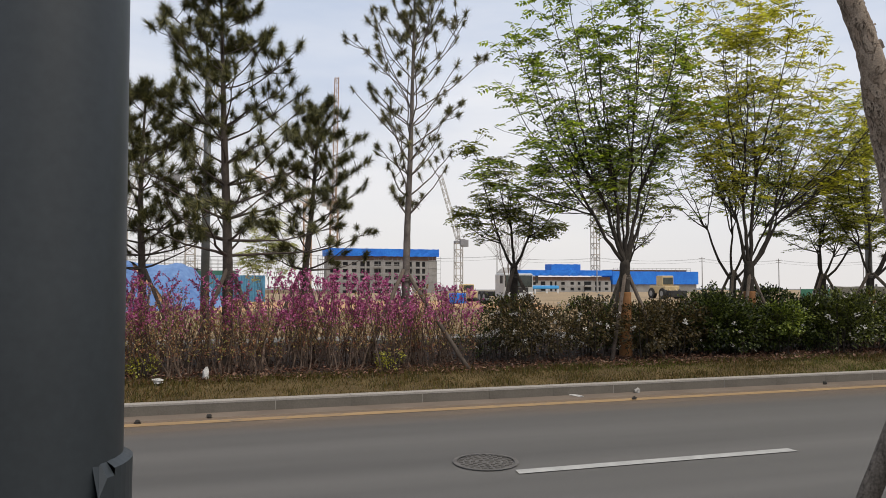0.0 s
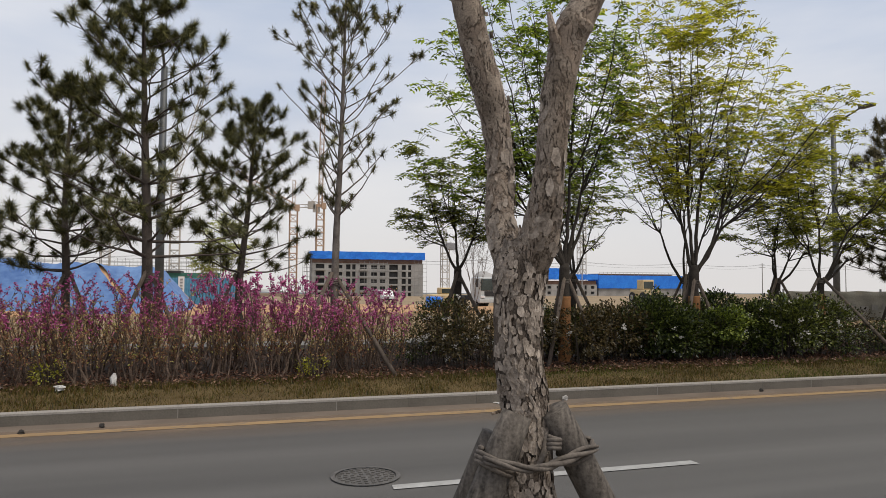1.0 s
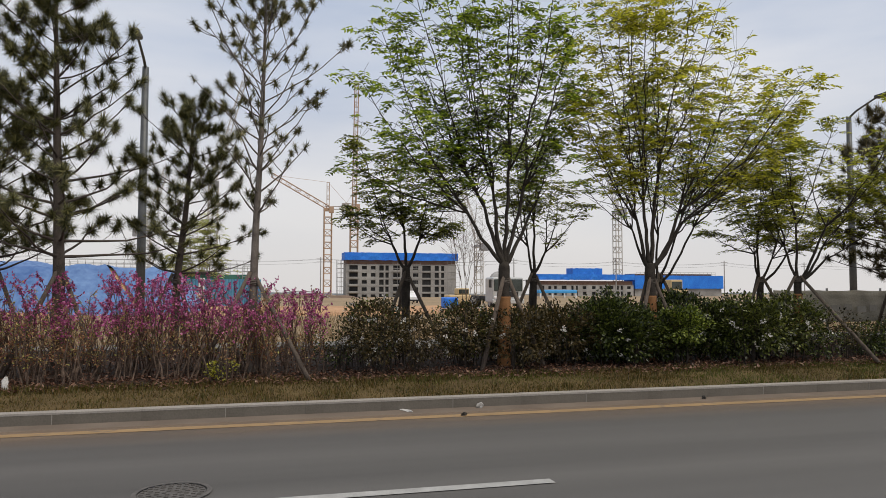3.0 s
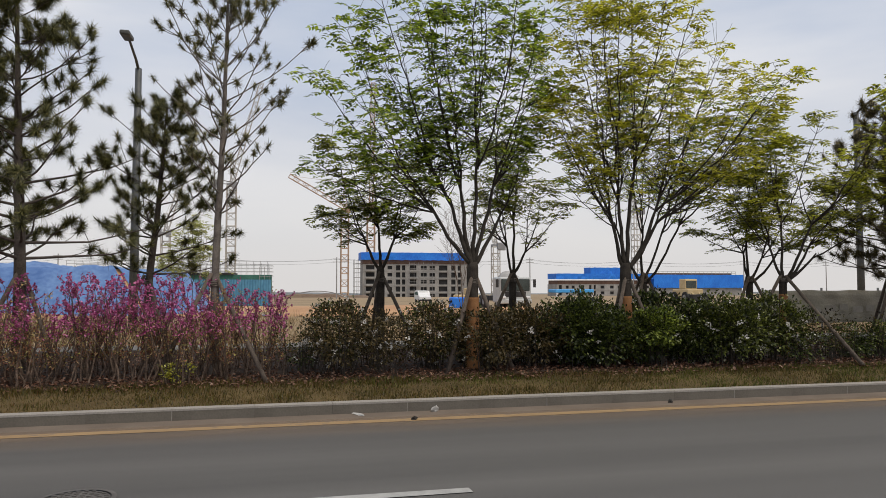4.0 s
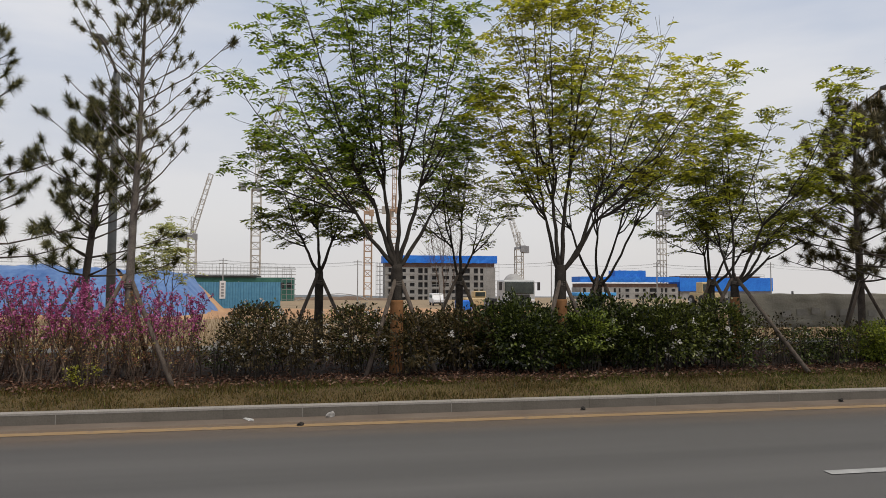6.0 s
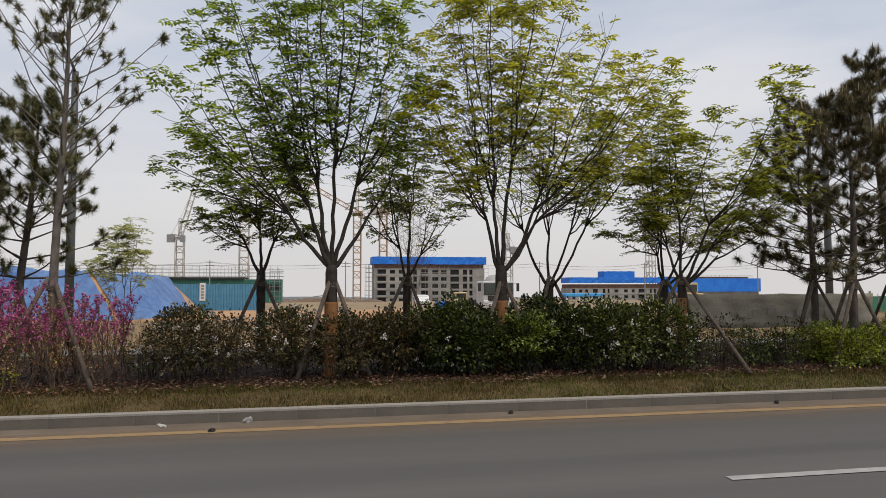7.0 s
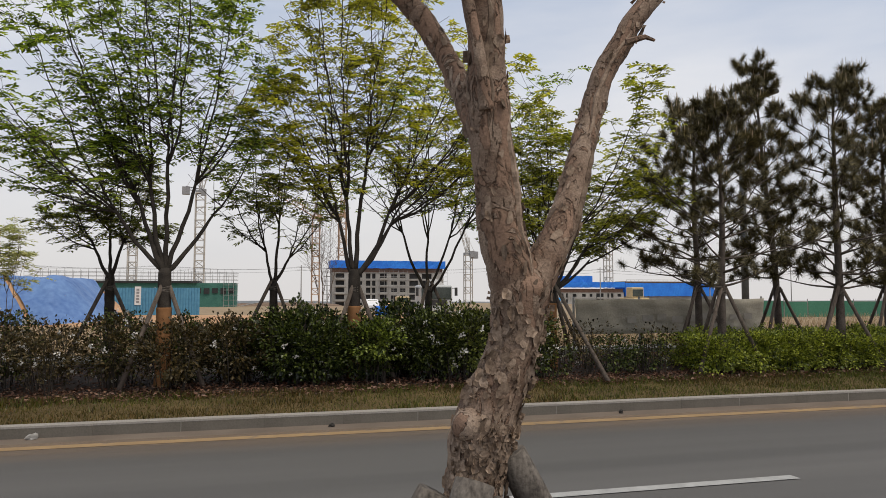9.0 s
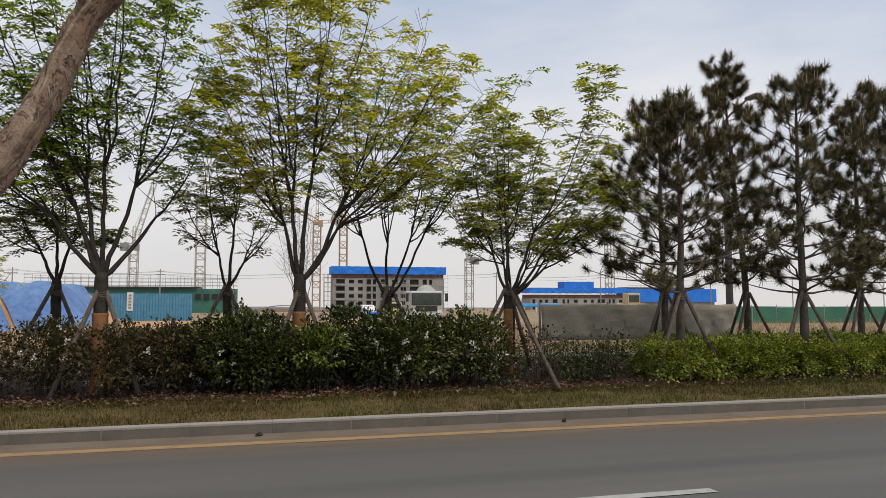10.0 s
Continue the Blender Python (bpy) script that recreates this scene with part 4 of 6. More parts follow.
p, r = limb(arm, [(2.118, 0, 1.74, 60), (2.112, 0.03, 1.802, 62), (2.111, 0.05, 1.856, 56), (2.121, 0.075, 1.95, 50), (2.119, 0.08, 2.008, 54), (2.109, 0.08, 2.066, 58), (2.071, 0.07, 2.175, 59), (2.039, 0.06, 2.282, 53)], Y1, [(1.94, Y1 + 0.09, 2.6, 0.022), (1.86, Y1 + 0.12, 3.1, 0.012)])
plates(fl, p, r, rnd, 70, 1.78, 2.0, 0.008, 0.012, 0.005)
plates(fl, p, r, rnd, 34, 2.0, 2.4, 0.006, 0.009, 0.008, (-0.1, 0.5))
part("limb", arm, M_BARK_NEAR, nt, smooth=True)
arm = Geo()
p, r = limb(arm, [(2.13, -0.045, 1.749, 67), (2.137, -0.06, 1.786, 72), (2.143, -0.075, 1.824, 67), (2.148, -0.095, 1.924, 52), (2.152, -0.11, 2.023, 54), (2.166, -0.12, 2.123, 57), (2.181, -0.13, 2.172, 61), (2.206, -0.135, 2.224, 55)], Y1, [(2.36, Y1 - 0.16, 2.56, 0.026), (2.52, Y1 - 0.2, 3.1, 0.014)])
plates(fl, p, r, rnd, 50, 1.78, 1.95, 0.008, 0.012, 0.005)
plates(fl, p, r, rnd, 36, 2.0, 2.4, 0.006, 0.009, 0.008, (2.6, 3.25))
part("limb", arm, M_BARK_NEAR, nt, smooth=True)
part("loose_bark", fl, M_FLAKE, nt, "small lifted bark plates", kind="stuff")
stub = Geo()
stub.tube([(2.150, Y1 - 0.13, 2.115), (2.132, Y1 - 0.14, 2.15), (2.125, Y1 - 0.14, 2.182)], [0.012, 0.008, 0.004], 7, 0.1, 60)
part("branch_stub", stub, M_BARK_NEAR, nt)
stub = Geo()
stub.tube([(2.10, Y1 - 0.03, 1.487), (2.07, Y1 - 0.05, 1.492), (2.055, Y1 - 0.055, 1.49)], [0.004, 0.003, 0.002], 5)
part("twig_stub", stub, M_BARK_NEAR, nt)
log("stake", (1.48, Y1 - 0.10, 0.1), (2.094, Y1 - 0.075, 1.492), 0.031, nt, "grey peeled support log")
log("stake", (1.58, Y1 + 0.2, 0.1), (2.085, Y1 + 0.02, 1.44), 0.024, nt, "grey peeled support log")
log("stake", (2.93, Y1 - 0.05, 0.1), (2.168, Y1 - 0.065, 1.494), 0.031, nt, "grey peeled support log")
log("stake", (2.75, Y1 + 0.5, 0.1), (2.17, Y1 + 0.06, 1.42), 0.028, nt, "grey peeled support log")
rope = Geo()
pts, rad = smooth_line([(2.022, Y1 - 0.10, 1.425, 0.007), (2.05, Y1 - 0.128, 1.42, 0.009), (2.10, Y1 - 0.135, 1.412, 0.009), (2.15, Y1 - 0.12, 1.415, 0.011), (2.20, Y1 - 0.105, 1.424, 0.010), (2.242, Y1 - 0.09, 1.428, 0.006)], 0.01)
for q in range(3):
    strand = [Vector(c) + Vector((0, math.cos(0.4 * k + 2.1 * q), math.sin(0.4 * k + 2.1 * q) + 0.3 * math.sin(2.3 * q + 0.1 * k))) * w * 0.5 for k, (c, w) in enumerate(zip(pts, rad))]
    rope.tube(strand, [w * 0.42 for w in rad], 7, 0.2, 120)

coil(rope, (2.052, Y1 - 0.077, 1.412), (0.734, 0.025, 1.39), 0.0335, 3, 0.0045)
coil(rope, (2.145, Y1 - 0.115, 1.447), (0.2, 0.2, 1), 0.010, 3, 0.004)
coil(rope, (2.215, Y1 - 0.062, 1.418), (-0.76, 0.0, 1.39), 0.033, 2, 0.0045)
pts, rad = smooth_line([(2.12, Y1 - 0.09, 1.395, 0.005), (2.145, Y1 - 0.08, 1.43, 0.006), (2.155, Y1 - 0.05, 1.475, 0.005), (2.17, Y1 - 0.03, 1.50, 0.004)], 0.01)
rope.tube(pts, rad, 6)
part("tie_rope", rope, M_ROPE, nt, "twisted grey tie rope", smooth=True)

nt = thing("near_tree", "leaning street tree with flaking tan bark and stakes", "tree")
Y2 = 1.33
trunk, fl = Geo(), Geo()
p, r = limb(trunk, [(9.36, 0, 0.08, 160), (9.37, 0, 0.6, 120), (9.375, 0, 1.2, 108), (9.381, 0, 1.402, 106), (9.389, 0, 1.447, 100), (9.401, 0, 1.516, 110), (9.419, 0, 1.561, 101), (9.449, 0, 1.633, 92), (9.457, 0, 1.688, 98), (9.464, 0, 1.732, 108), (9.468, 0, 1.765, 50)], Y2, slim=0.84)
plates(fl, p, r, rnd, 900, 1.22, 1.52, 0.0085, 0.009, 0.008)
plates(fl, p, r, rnd, 190, 1.5, 1.75, 0.008, 0.009, 0.010)
for k in range(5):
    z0 = rnd.uniform(1.24, 1.5)
    ridge(fl, p, r, z0, z0 + rnd.uniform(0.04, 0.11), rnd.uniform(-3.3, 0.3), rnd.uniform(-0.7, 0.7), rnd.uniform(0.003, 0.007), 80 + k)
for k in range(4):
    z0 = rnd.uniform(1.5, 1.68)
    ridge(fl, p, r, z0, z0 + rnd.uniform(0.05, 0.12), rnd.uniform(-3.0, 0.1), rnd.uniform(-0.5, 0.5), rnd.uniform(0.002, 0.004), 140 + k)
for k in range(5):
    z0 = rnd.uniform(1.3, 1.66)
    ridge(fl, p, r, z0, z0 + rnd.uniform(0.06, 0.2), rnd.uniform(-2.8, -0.2), rnd.uniform(-0.5, 0.5), rnd.uniform(0.002, 0.005), k)
part("trunk", trunk, M_BARK_TAN, nt, "tan bark peeling in plates", smooth=True)
for pts, ext, cnt in (
        ([(9.455, 0, 1.70, 80), (9.446, 0, 1.762, 86), (9.428, 0, 1.836, 79), (9.419, 0, 1.929, 76), (9.411, 0, 1.994, 77), (9.408, 0, 2.041, 78), (9.406, 0, 2.117, 67), (9.402, 0, 2.212, 66)], [(9.39, Y2 + 0.04, 2.6, 0.03), (9.36, Y2 + 0.1, 3.2, 0.015)], 260),
        ([(9.402, 0.0, 1.97, 40), (9.391, 0.04, 2.031, 44), (9.371, 0.11, 2.14, 44), (9.326, 0.14, 2.231, 45), (9.3, 0.15, 2.264, 43)], [(9.13, Y2 + 0.17, 2.45, 0.018), (8.88, Y2 + 0.2, 2.9, 0.01)], 90),
        ([(9.395, -0.03, 2.02, 24), (9.385, -0.035, 2.09, 24), (9.365, -0.03, 2.2, 22)], [(9.31, Y2 - 0.03, 2.5, 0.009), (9.27, Y2, 2.9, 0.005)], 20),
        ([(9.475, 0, 1.72, 62), (9.508, 0.015, 1.763, 65), (9.56, 0.05, 1.843, 59), (9.599, 0.085, 1.92, 54), (9.646, 0.12, 2.035, 50), (9.687, 0.13, 2.151, 47), (9.734, 0.135, 2.224, 47), (9.783, 0.14, 2.297, 43)], [(9.99, Y2 + 0.15, 2.52, 0.018), (10.30, Y2 + 0.08, 2.8, 0.01)], 200)):
    arm = Geo()
    p, r = limb(arm, pts, Y2, ext, slim=0.86)
    plates(fl, p, r, rnd, cnt // 3, 1.75, 2.35, 0.006, 0.010, 0.008)
    if cnt > 150:
        ridge(fl, p, r, 1.74, 2.06, -0.75, -0.1, 0.006, 40 + cnt)
        ridge(fl, p, r, 1.80, 1.98, -0.55, 0.1, 0.004, 41 + cnt)
        ridge(fl, p, r, 1.98, 2.25, -1.9, 0.3, 0.005, 42 + cnt)
    part("limb", arm, M_BARK_TAN, nt, smooth=True)
part("loose_bark", fl, M_FLAKE_TAN, nt, "curled bark plates", kind="stuff")
stub = Geo()
pts, rad = smooth_line([(9.395, Y2 - 0.01, 1.512, 0.032), (9.368, Y2 - 0.024, 1.516, 0.029), (9.354, Y2 - 0.032, 1.518, 0.023), (9.346, Y2 - 0.037, 1.519, 0.011)], 0.006)
stub.tube(pts, rad, 16, 0.12, 60)
part("knot", stub, M_BARK_TAN, nt, "healed branch knot", smooth=True)
stub = Geo()
stub.tube([(9.71, Y2 + 0.08, 2.20), (9.745, Y2 + 0.07, 2.21), (9.765, Y2 + 0.07, 2.205)], [0.007, 0.005, 0.003], 6)
part("twig_stub", stub, M_BARK_TAN, nt)
log("stake", (10.15, Y2 - 0.05, 0.1), (9.437, Y2 - 0.02, 1.468), 0.029, nt, "grey peeled support log")
log("stake", (8.85, Y2 - 0.5, 0.1), (9.352, Y2 - 0.105, 1.45), 0.034, nt, "grey peeled support log")
log("stake", (8.62, Y2 - 0.02, 0.1), (9.308, Y2 - 0.03, 1.42), 0.029, nt, "grey peeled support log")
log("stake", (9.45, Y2 + 0.55, 0.1), (9.40, Y2 + 0.07, 1.40), 0.028, nt, "grey peeled support log")
rope = Geo()
coil(rope, (9.43, Y2 - 0.06, 1.37), (0.5, 0.1, 1), 0.04, 3, 0.008)
coil(rope, (9.385, Y2 - 0.02, 1.36), (0, 0, 1), 0.085, 2, 0.008)
part("tie_rope", rope, M_ROPE, nt, "frayed grey tie rope", smooth=True)

# painted lamp column beside the first tree
col = thing("lamp_column", "dark grey-green painted steel lamp column with hatch", "lamp post", at=(0.257, 1.30, 0.13))
g = Geo()
pts = [(0, 0, 0.0), (0, 0, 0.02), (0, 0, 0.4)] + [(0, 0, 0.4 + 0.2 * i) for i in range(1, 42)]
g.tube(pts, [0.137] * 3 + [0.137 - 0.0013 * i for i in range(1, 42)], 40)
part("pole", g, M_POLE, col, smooth=True)
hatch = Geo()
for i in range(14):
    a0, a1 = radians(-40 + 6.5 * i), radians(-40 + 6.5 * (i + 1))
    r0 = 0.146
    for z0, z1 in ((0.45, 1.27),):
        hatch.face([(r0 * math.cos(a0), r0 * math.sin(a0), z0), (r0 * math.cos(a1), r0 * math.sin(a1), z0), (r0 * math.cos(a1), r0 * math.sin(a1), z1 + 0.012 * (i > 1)), (r0 * math.cos(a0), r0 * math.sin(a0), z1 - (0.03 if i == 0 else 0) + 0.012 * (i > 1))])
        hatch.face([(r0 * math.cos(a0), r0 * math.sin(a0), z1 - (0.03 if i == 0 else 0) + 0.012 * (i > 1)), (r0 * math.cos(a1), r0 * math.sin(a1), z1 + 0.012 * (i > 1)), (0.13 * math.cos(a1), 0.13 * math.sin(a1), z1 + 0.022), (0.13 * math.cos(a0), 0.13 * math.sin(a0), z1 + 0.022)])
a0 = radians(-40)
hatch.face([(0.146 * math.cos(a0), 0.146 * math.sin(a0), 0.45), (0.146 * math.cos(a0), 0.146 * math.sin(a0), 1.24), (0.13 * math.cos(a0), 0.13 * math.sin(a0), 1.24), (0.13 * math.cos(a0), 0.13 * math.sin(a0), 0.45)])
hp = part("hatch_cover", hatch, M_POLE, col, "raised access hatch")
bolt = Geo()
c, s = math.cos(radians(-26)), math.sin(radians(-26))
bolt.tube([(0.140 * c, 0.140 * s, 1.225), (0.152 * c, 0.152 * s, 1.225), (0.155 * c, 0.155 * s, 1.225)], [0.008, 0.008, 0.004], 10)
part("bolt", bolt, M_STEEL, hp, "round-headed bolt")


# ---- shrubs ----
def blossom_shrub(name, seed, height, flowers, bare):
    """A thicket of thin upright stems with magenta flowers along their upper parts."""
    rnd = random.Random(seed)
    ob = thing(name, "leafless redbud shrub with magenta flowers on thin stems", "shrub", "flowering shrubs of the hedge")
    stems, pink, buds = Geo(), Geo(), Geo()
    for i in range(15):
        a, q = rnd.uniform(0, 6.28), rnd.uniform(0.02, 0.42)
        x, y = q * math.cos(a), q * math.sin(a)
        h = height * rnd.uniform(0.6, 1.08)
        end = Vector((x + rnd.gauss(0, 0.2), y + rnd.uniform(-0.3, 0.3), h))
        bp, br = wander((x, y, -0.04), end, rnd.uniform(0.008, 0.016), 0.004, 7, rnd, 0.22, 0)
        stems.tube(bp, br, 5, cap=False)
        rich = rnd.random() < flowers
        for j in range(2, 8):
            for _ in range(2):
                sd = Vector((rnd.uniform(-0.7, 0.7), rnd.uniform(-0.7, 0.7), rnd.uniform(0.4, 1.1))).normalized()
                e = bp[j] + sd * rnd.uniform(0.08, 0.26)
                stems.tube([bp[j], e], [0.0035, 0.002], 3, cap=False)
                lvl = e.z / height
                for k in range(18):
                    c = bp[j] + (e - bp[j]) * rnd.uniform(0.2, 1.05) + Vector((rnd.uniform(-1, 1), rnd.uniform(-1, 1), rnd.uniform(-1, 1))) * 0.014
                    d = Vector((rnd.uniform(-1, 1), rnd.uniform(-1, 1), rnd.uniform(-0.6, 1))).normalized()
                    nn = Vector((rnd.uniform(-1, 1), rnd.uniform(-1, 1), rnd.uniform(-1, 1))).normalized()
                    if rich and rnd.random() < (lvl - 0.54) * 3.0:
                        pink.leaf(c, d, nn, rnd.uniform(0.026, 0.05), rnd.uniform(0.02, 0.034))
                    elif rnd.random() < 0.36 and lvl > 0.25:
                        buds.leaf(c, d, nn, rnd.uniform(0.02, 0.045), rnd.uniform(0.012, 0.026))
    part("stem_mass", stems, M_TWIG, ob, "thin grey-brown stems", kind="stuff")
    part("bloom", pink, M_PINK, ob, "magenta flowers", kind="stuff")
    part("bud_mass", buds, M_BUD, ob, "rust and straw buds", kind="stuff")
    return ob


def leafy_shrub(name, label, seed, w, h, count, mat, leaf=0.05, flowers=0, bare=0.3, group="leafy shrubs of the hedge", box=False, canes=16):
    """A dense evergreen shrub: stems, a shell of leaves with gaps, and white flowers."""
    rnd = random.Random(seed)
    ob = thing(name, label, "shrub", group)
    stems, leaves, white = Geo(), Geo(), Geo()
    off = Vector((rnd.uniform(0, 50), rnd.uniform(0, 50), 0))
    for i in range(canes):
        a, q = rnd.uniform(0, 6.28), rnd.uniform(0.0, 0.35) * w
        e = Vector((q * 1.6 * math.cos(a), q * 1.6 * math.sin(a), h * rnd.uniform(0.6, 0.95)))
        bp, br = wander((q * math.cos(a), q * math.sin(a), -0.04), e, 0.009, 0.003, 4, rnd, 0.08, 0)
        stems.tube(bp, br, 4, cap=False)
    made = 0
    while made < count:
        d = Vector((rnd.gauss(0, 1), rnd.gauss(0, 1), rnd.gauss(0, 1))).normalized()
        k = 1 + 0.3 * noise.noise(d * 1.8 + off) + 0.14 * noise.noise(d * 5 + off)
        if box:
            mx = max(abs(d.x), abs(d.y), abs(d.z) * 1.0)
            d = d / mx * 0.85
        q = rnd.uniform(0.62, 1.0) if rnd.random() < 0.75 else rnd.uniform(0.2, 0.8)
        p = Vector((d.x * w * 0.62 * k * q, d.y * w * 0.62 * k * q, h * (bare + (1 - bare) * 0.5) + d.z * h * (1 - bare) * 0.54 * k * q))
        if p.z < 0.05 or noise.noise(p * 4.5 + off) < -0.09:
            continue
        made += 1
        o = (d + Vector((rnd.uniform(-0.8, 0.8), rnd.uniform(-0.8, 0.8), rnd.uniform(-0.3, 0.9)))).normalized()
        nn = (d * 0.5 + Vector((rnd.uniform(-0.7, 0.7), rnd.uniform(-0.7, 0.7), 1))).normalized()
        leaves.leaf(p, o, nn, leaf * rnd.uniform(0.7, 1.25), leaf * rnd.uniform(0.5, 0.72))
        if flowers and q > 0.9 and rnd.random() < flowers:
            for _ in range(9):
                c = p + d * 0.03 + Vector((rnd.uniform(-1, 1), rnd.uniform(-1, 1), rnd.uniform(-1, 1))) * 0.032
                white.leaf(c, Vector((rnd.uniform(-1, 1), rnd.uniform(-1, 1), rnd.uniform(-1, 1))).normalized(), d, 0.034, 0.028)
    part("stem_mass", stems, M_BARK, ob, "bare dark stems", kind="stuff")
    part("foliage", leaves, mat, ob, kind="stuff")
    if white.f:
        part("bloom", white, M_BLOSSOM, ob, "clusters of small white flowers", kind="stuff")
    return ob


rng = random.Random(21)


def scatter(kinds, xs, ys, jitter=0.12, size=(0.9, 1.1)):
    """Copies of the shrubs at every place of the rows, the originals set at the first places."""
    places = [(x + rng.uniform(-jitter, jitter), y + rng.uniform(-jitter, jitter)) for y in ys for x in xs]
    rng.shuffle(places)
    for i, (x, y) in enumerate(places):
        s = rng.uniform(*size)
        src = kinds[i % len(kinds)]
        m = pose(x, y, gz(y), rz=rng.uniform(0, 360))
        if i < len(kinds):
            src.matrix_basis = m
        else:
            ob = copy_thing(src, m)
            ob.scale = (s, s, s * rng.uniform(0.93, 1.06))


redbuds = [blossom_shrub("redbud_shrub", 50 + i, (1.2, 1.1, 1.26, 1.03, 1.14)[i], (0.7, 0.32, 0.95, 0.18, 0.5)[i], 0.4) for i in range(5)]
scatter(redbuds, [-9.5 + 0.52 * i for i in range(27)], [11.2, 11.95])
DARK = "dark green evergreen hedge shrub dotted with white flowers"
hedge = [leafy_shrub("hedge_shrub", DARK, 60 + i, 1.0, (1.10, 1.05, 1.12, 1.0)[i], (5200, 4000, 5200, 2600)[i], M_HEDGE if i in (0, 2) else M_HEDGE_RED if i == 3 else M_HEDGE_MID, 0.062, (0.014, 0.03, 0.01, 0.02)[i], 0.08) for i in range(4)]
scatter(hedge, [7.66 + 0.77 * i for i in range(8)], [11.35, 12.1], 0.22, (0.78, 1.14))
open_hedge = [leafy_shrub("hedge_shrub", "open brown-green hedge shrub with many white flowers", 160 + i, 0.9, (1.08, 0.98, 1.14)[i], (1900, 1400, 2300)[i], (M_HEDGE_RED, M_HEDGE_RED, M_HEDGE_MID)[i], 0.058, (0.07, 0.03, 0.045)[i], 0.16) for i in range(3)]
scatter(open_hedge, [5.3 + 0.74 * i for i in range(3)], [11.35, 12.05], 0.2, (0.85, 1.1))
low = [leafy_shrub("low_hedge_shrub", "low clipped bright green hedge shrub", 70 + i, 0.95, 0.70, 4600, M_HEDGE_LOW, 0.056, 0, 0.02, "clipped shrubs of the low hedge", True) for i in range(3)]
scatter(low, [16.85 + 0.75 * i for i in range(17)], [11.25, 11.9], 0.06, (0.95, 1.05))
thin = [leafy_shrub("thin_shrub", "thin half-bare shrub with reddish leaves", 80 + i, 0.8, (0.9, 0.62)[i], (360, 620)[i], (M_HEDGE_RED, M_HEDGE)[i], 0.055, 0.01, (0.3, 0.05)[i], "thin shrubs between the hedges", canes=9) for i in range(2)]
scatter(thin, [4.55, 13.75, 14.3, 14.9, 15.4, 15.9], [11.3, 12.0], 0.18)
lime = [leafy_shrub("hedge_shrub", "fresh lime green hedge shrub among darker ones", 190, 0.75, 1.02, 1500, foliage("fresh_hedge_leaves", [(0.03, 0.045, 0.008), (0.10, 0.14, 0.018), (0.30, 0.36, 0.05)], 0.3, 0.04), 0.06, 0.01, 0.35)]
scatter(lime, [10.7], [11.1], 0.0)

# young shrub with pale leaves beyond the footpath
broadleaf(1.42, 23.5, 3.6, vase(9, 12, 0.85, 0.85, 0.6, 2.4, 3.65), foliage("pale_sapling_leaves", [(0.22, 0.25, 0.07), (0.44, 0.46, 0.15), (0.62, 0.60, 0.28)], 0.55), 91, fork=0.4, r=0.035, leafy=0.36, size=0.12, low=0.3, staked=False, bark=M_TWIG, label="thin pale green sapling standing on the field")


broadleaf(10.9, 26.0, 5.0, vase(10, 14, 0.9, 0.9, 0.6, 4.0, 5.1), M_LEAF[2], 92, fork=0.4, r=0.04, leafy=0.0, low=0.3, staked=False, bark=M_TWIG, label="bare grey sapling with thin upright branches on the field")
weeds = [leafy_shrub("weed_clump", "low yellow-green weed clump at the bed's edge", 85 + i, 0.42, 0.34, 260, M_LEAF[1], 0.045, 0, 0.0, "weed clumps along the verge") for i in range(2)]
scatter(weeds, [-1.6, -0.75, 2.9], [10.95], 0.1)

# ---- lamps behind the trees ----
def street_lamp(x, y):
    ob = thing("street_lamp", "tall grey steel street lamp with one short arm", "street lamp", "street lamps behind the trees", at=(x, y, ground_height(x, y) - 0.05))
    g = Geo()
    g.tube([(0, 0, 0), (0, 0, 3), (0, 0, 8.95)], [0.15, 0.14, 0.105], 14)
    part("pole", g, M_STEEL, ob, smooth=True)
    g = Geo()
    g.tube([(0, 0, 8.9), (0, -0.4, 9.12), (0, -1.3, 9.4), (0, -1.5, 9.45)], [0.05, 0.045, 0.04, 0.04], 8)
    part("arm", g, M_STEEL, ob, smooth=True)
    me = bevelled_box(-0.15, -2.15, 9.38, 0.15, -1.45, 9.53, 0.05, 3)
    part("lamp_head", me, M_LAMPHEAD, ob, "dark flat lamp head", smooth=True)
    return ob


street_lamp(-0.65, 25.0)
street_lamp(28.2, 25.0)

# ---- banner on posts, green fence ----
ban = thing("banner_fence", "faded beige cloth banner stretched between steel posts", "banner", at=(0, 0, 0))
g = Geo()
N = 60
for j in range(6):
    for i in range(N + 1):
        x = 16.0 + 5.15 * i / N
        g.v.append((x, 15.2 + 0.04 * math.sin(x * 3.1) + 0.025 * math.sin(x * 8 + j), 0.74 + 0.83 * j / 5 - 0.02 * math.sin(math.pi * (i % 15) / 15) * (j == 5)))
for j in range(5):
    for i in range(N):
        a = j * (N + 1) + i
        g.f.append((a, a + 1, a + N + 2, a + N + 1))
cloth = part("cloth", g, M_BANNER, ban, smooth=True)
cloth.modifiers.new("thickness", "SOLIDIFY").thickness = 0.012
for i in range(4):
    g = Geo()
    x = 16.0 + 1.716 * i
    g.tube([(x, 15.29, 0.3), (x, 15.29, 1.62)], [0.028, 0.028], 8)
    part("post", g, M_PIPE, ban, smooth=True)
g = Geo()
for k in range(9):
    x = 17.3 + 0.4 * k
    g.box(x, 15.125, 1.0 + 0.03 * (k % 3), x + 0.24 + 0.05 * (k % 2), 15.133, 1.15 + 0.03 * (k % 3))
part("faded_print", g, M_SMUDGE, ban, "washed-out bars of print", kind="stuff")

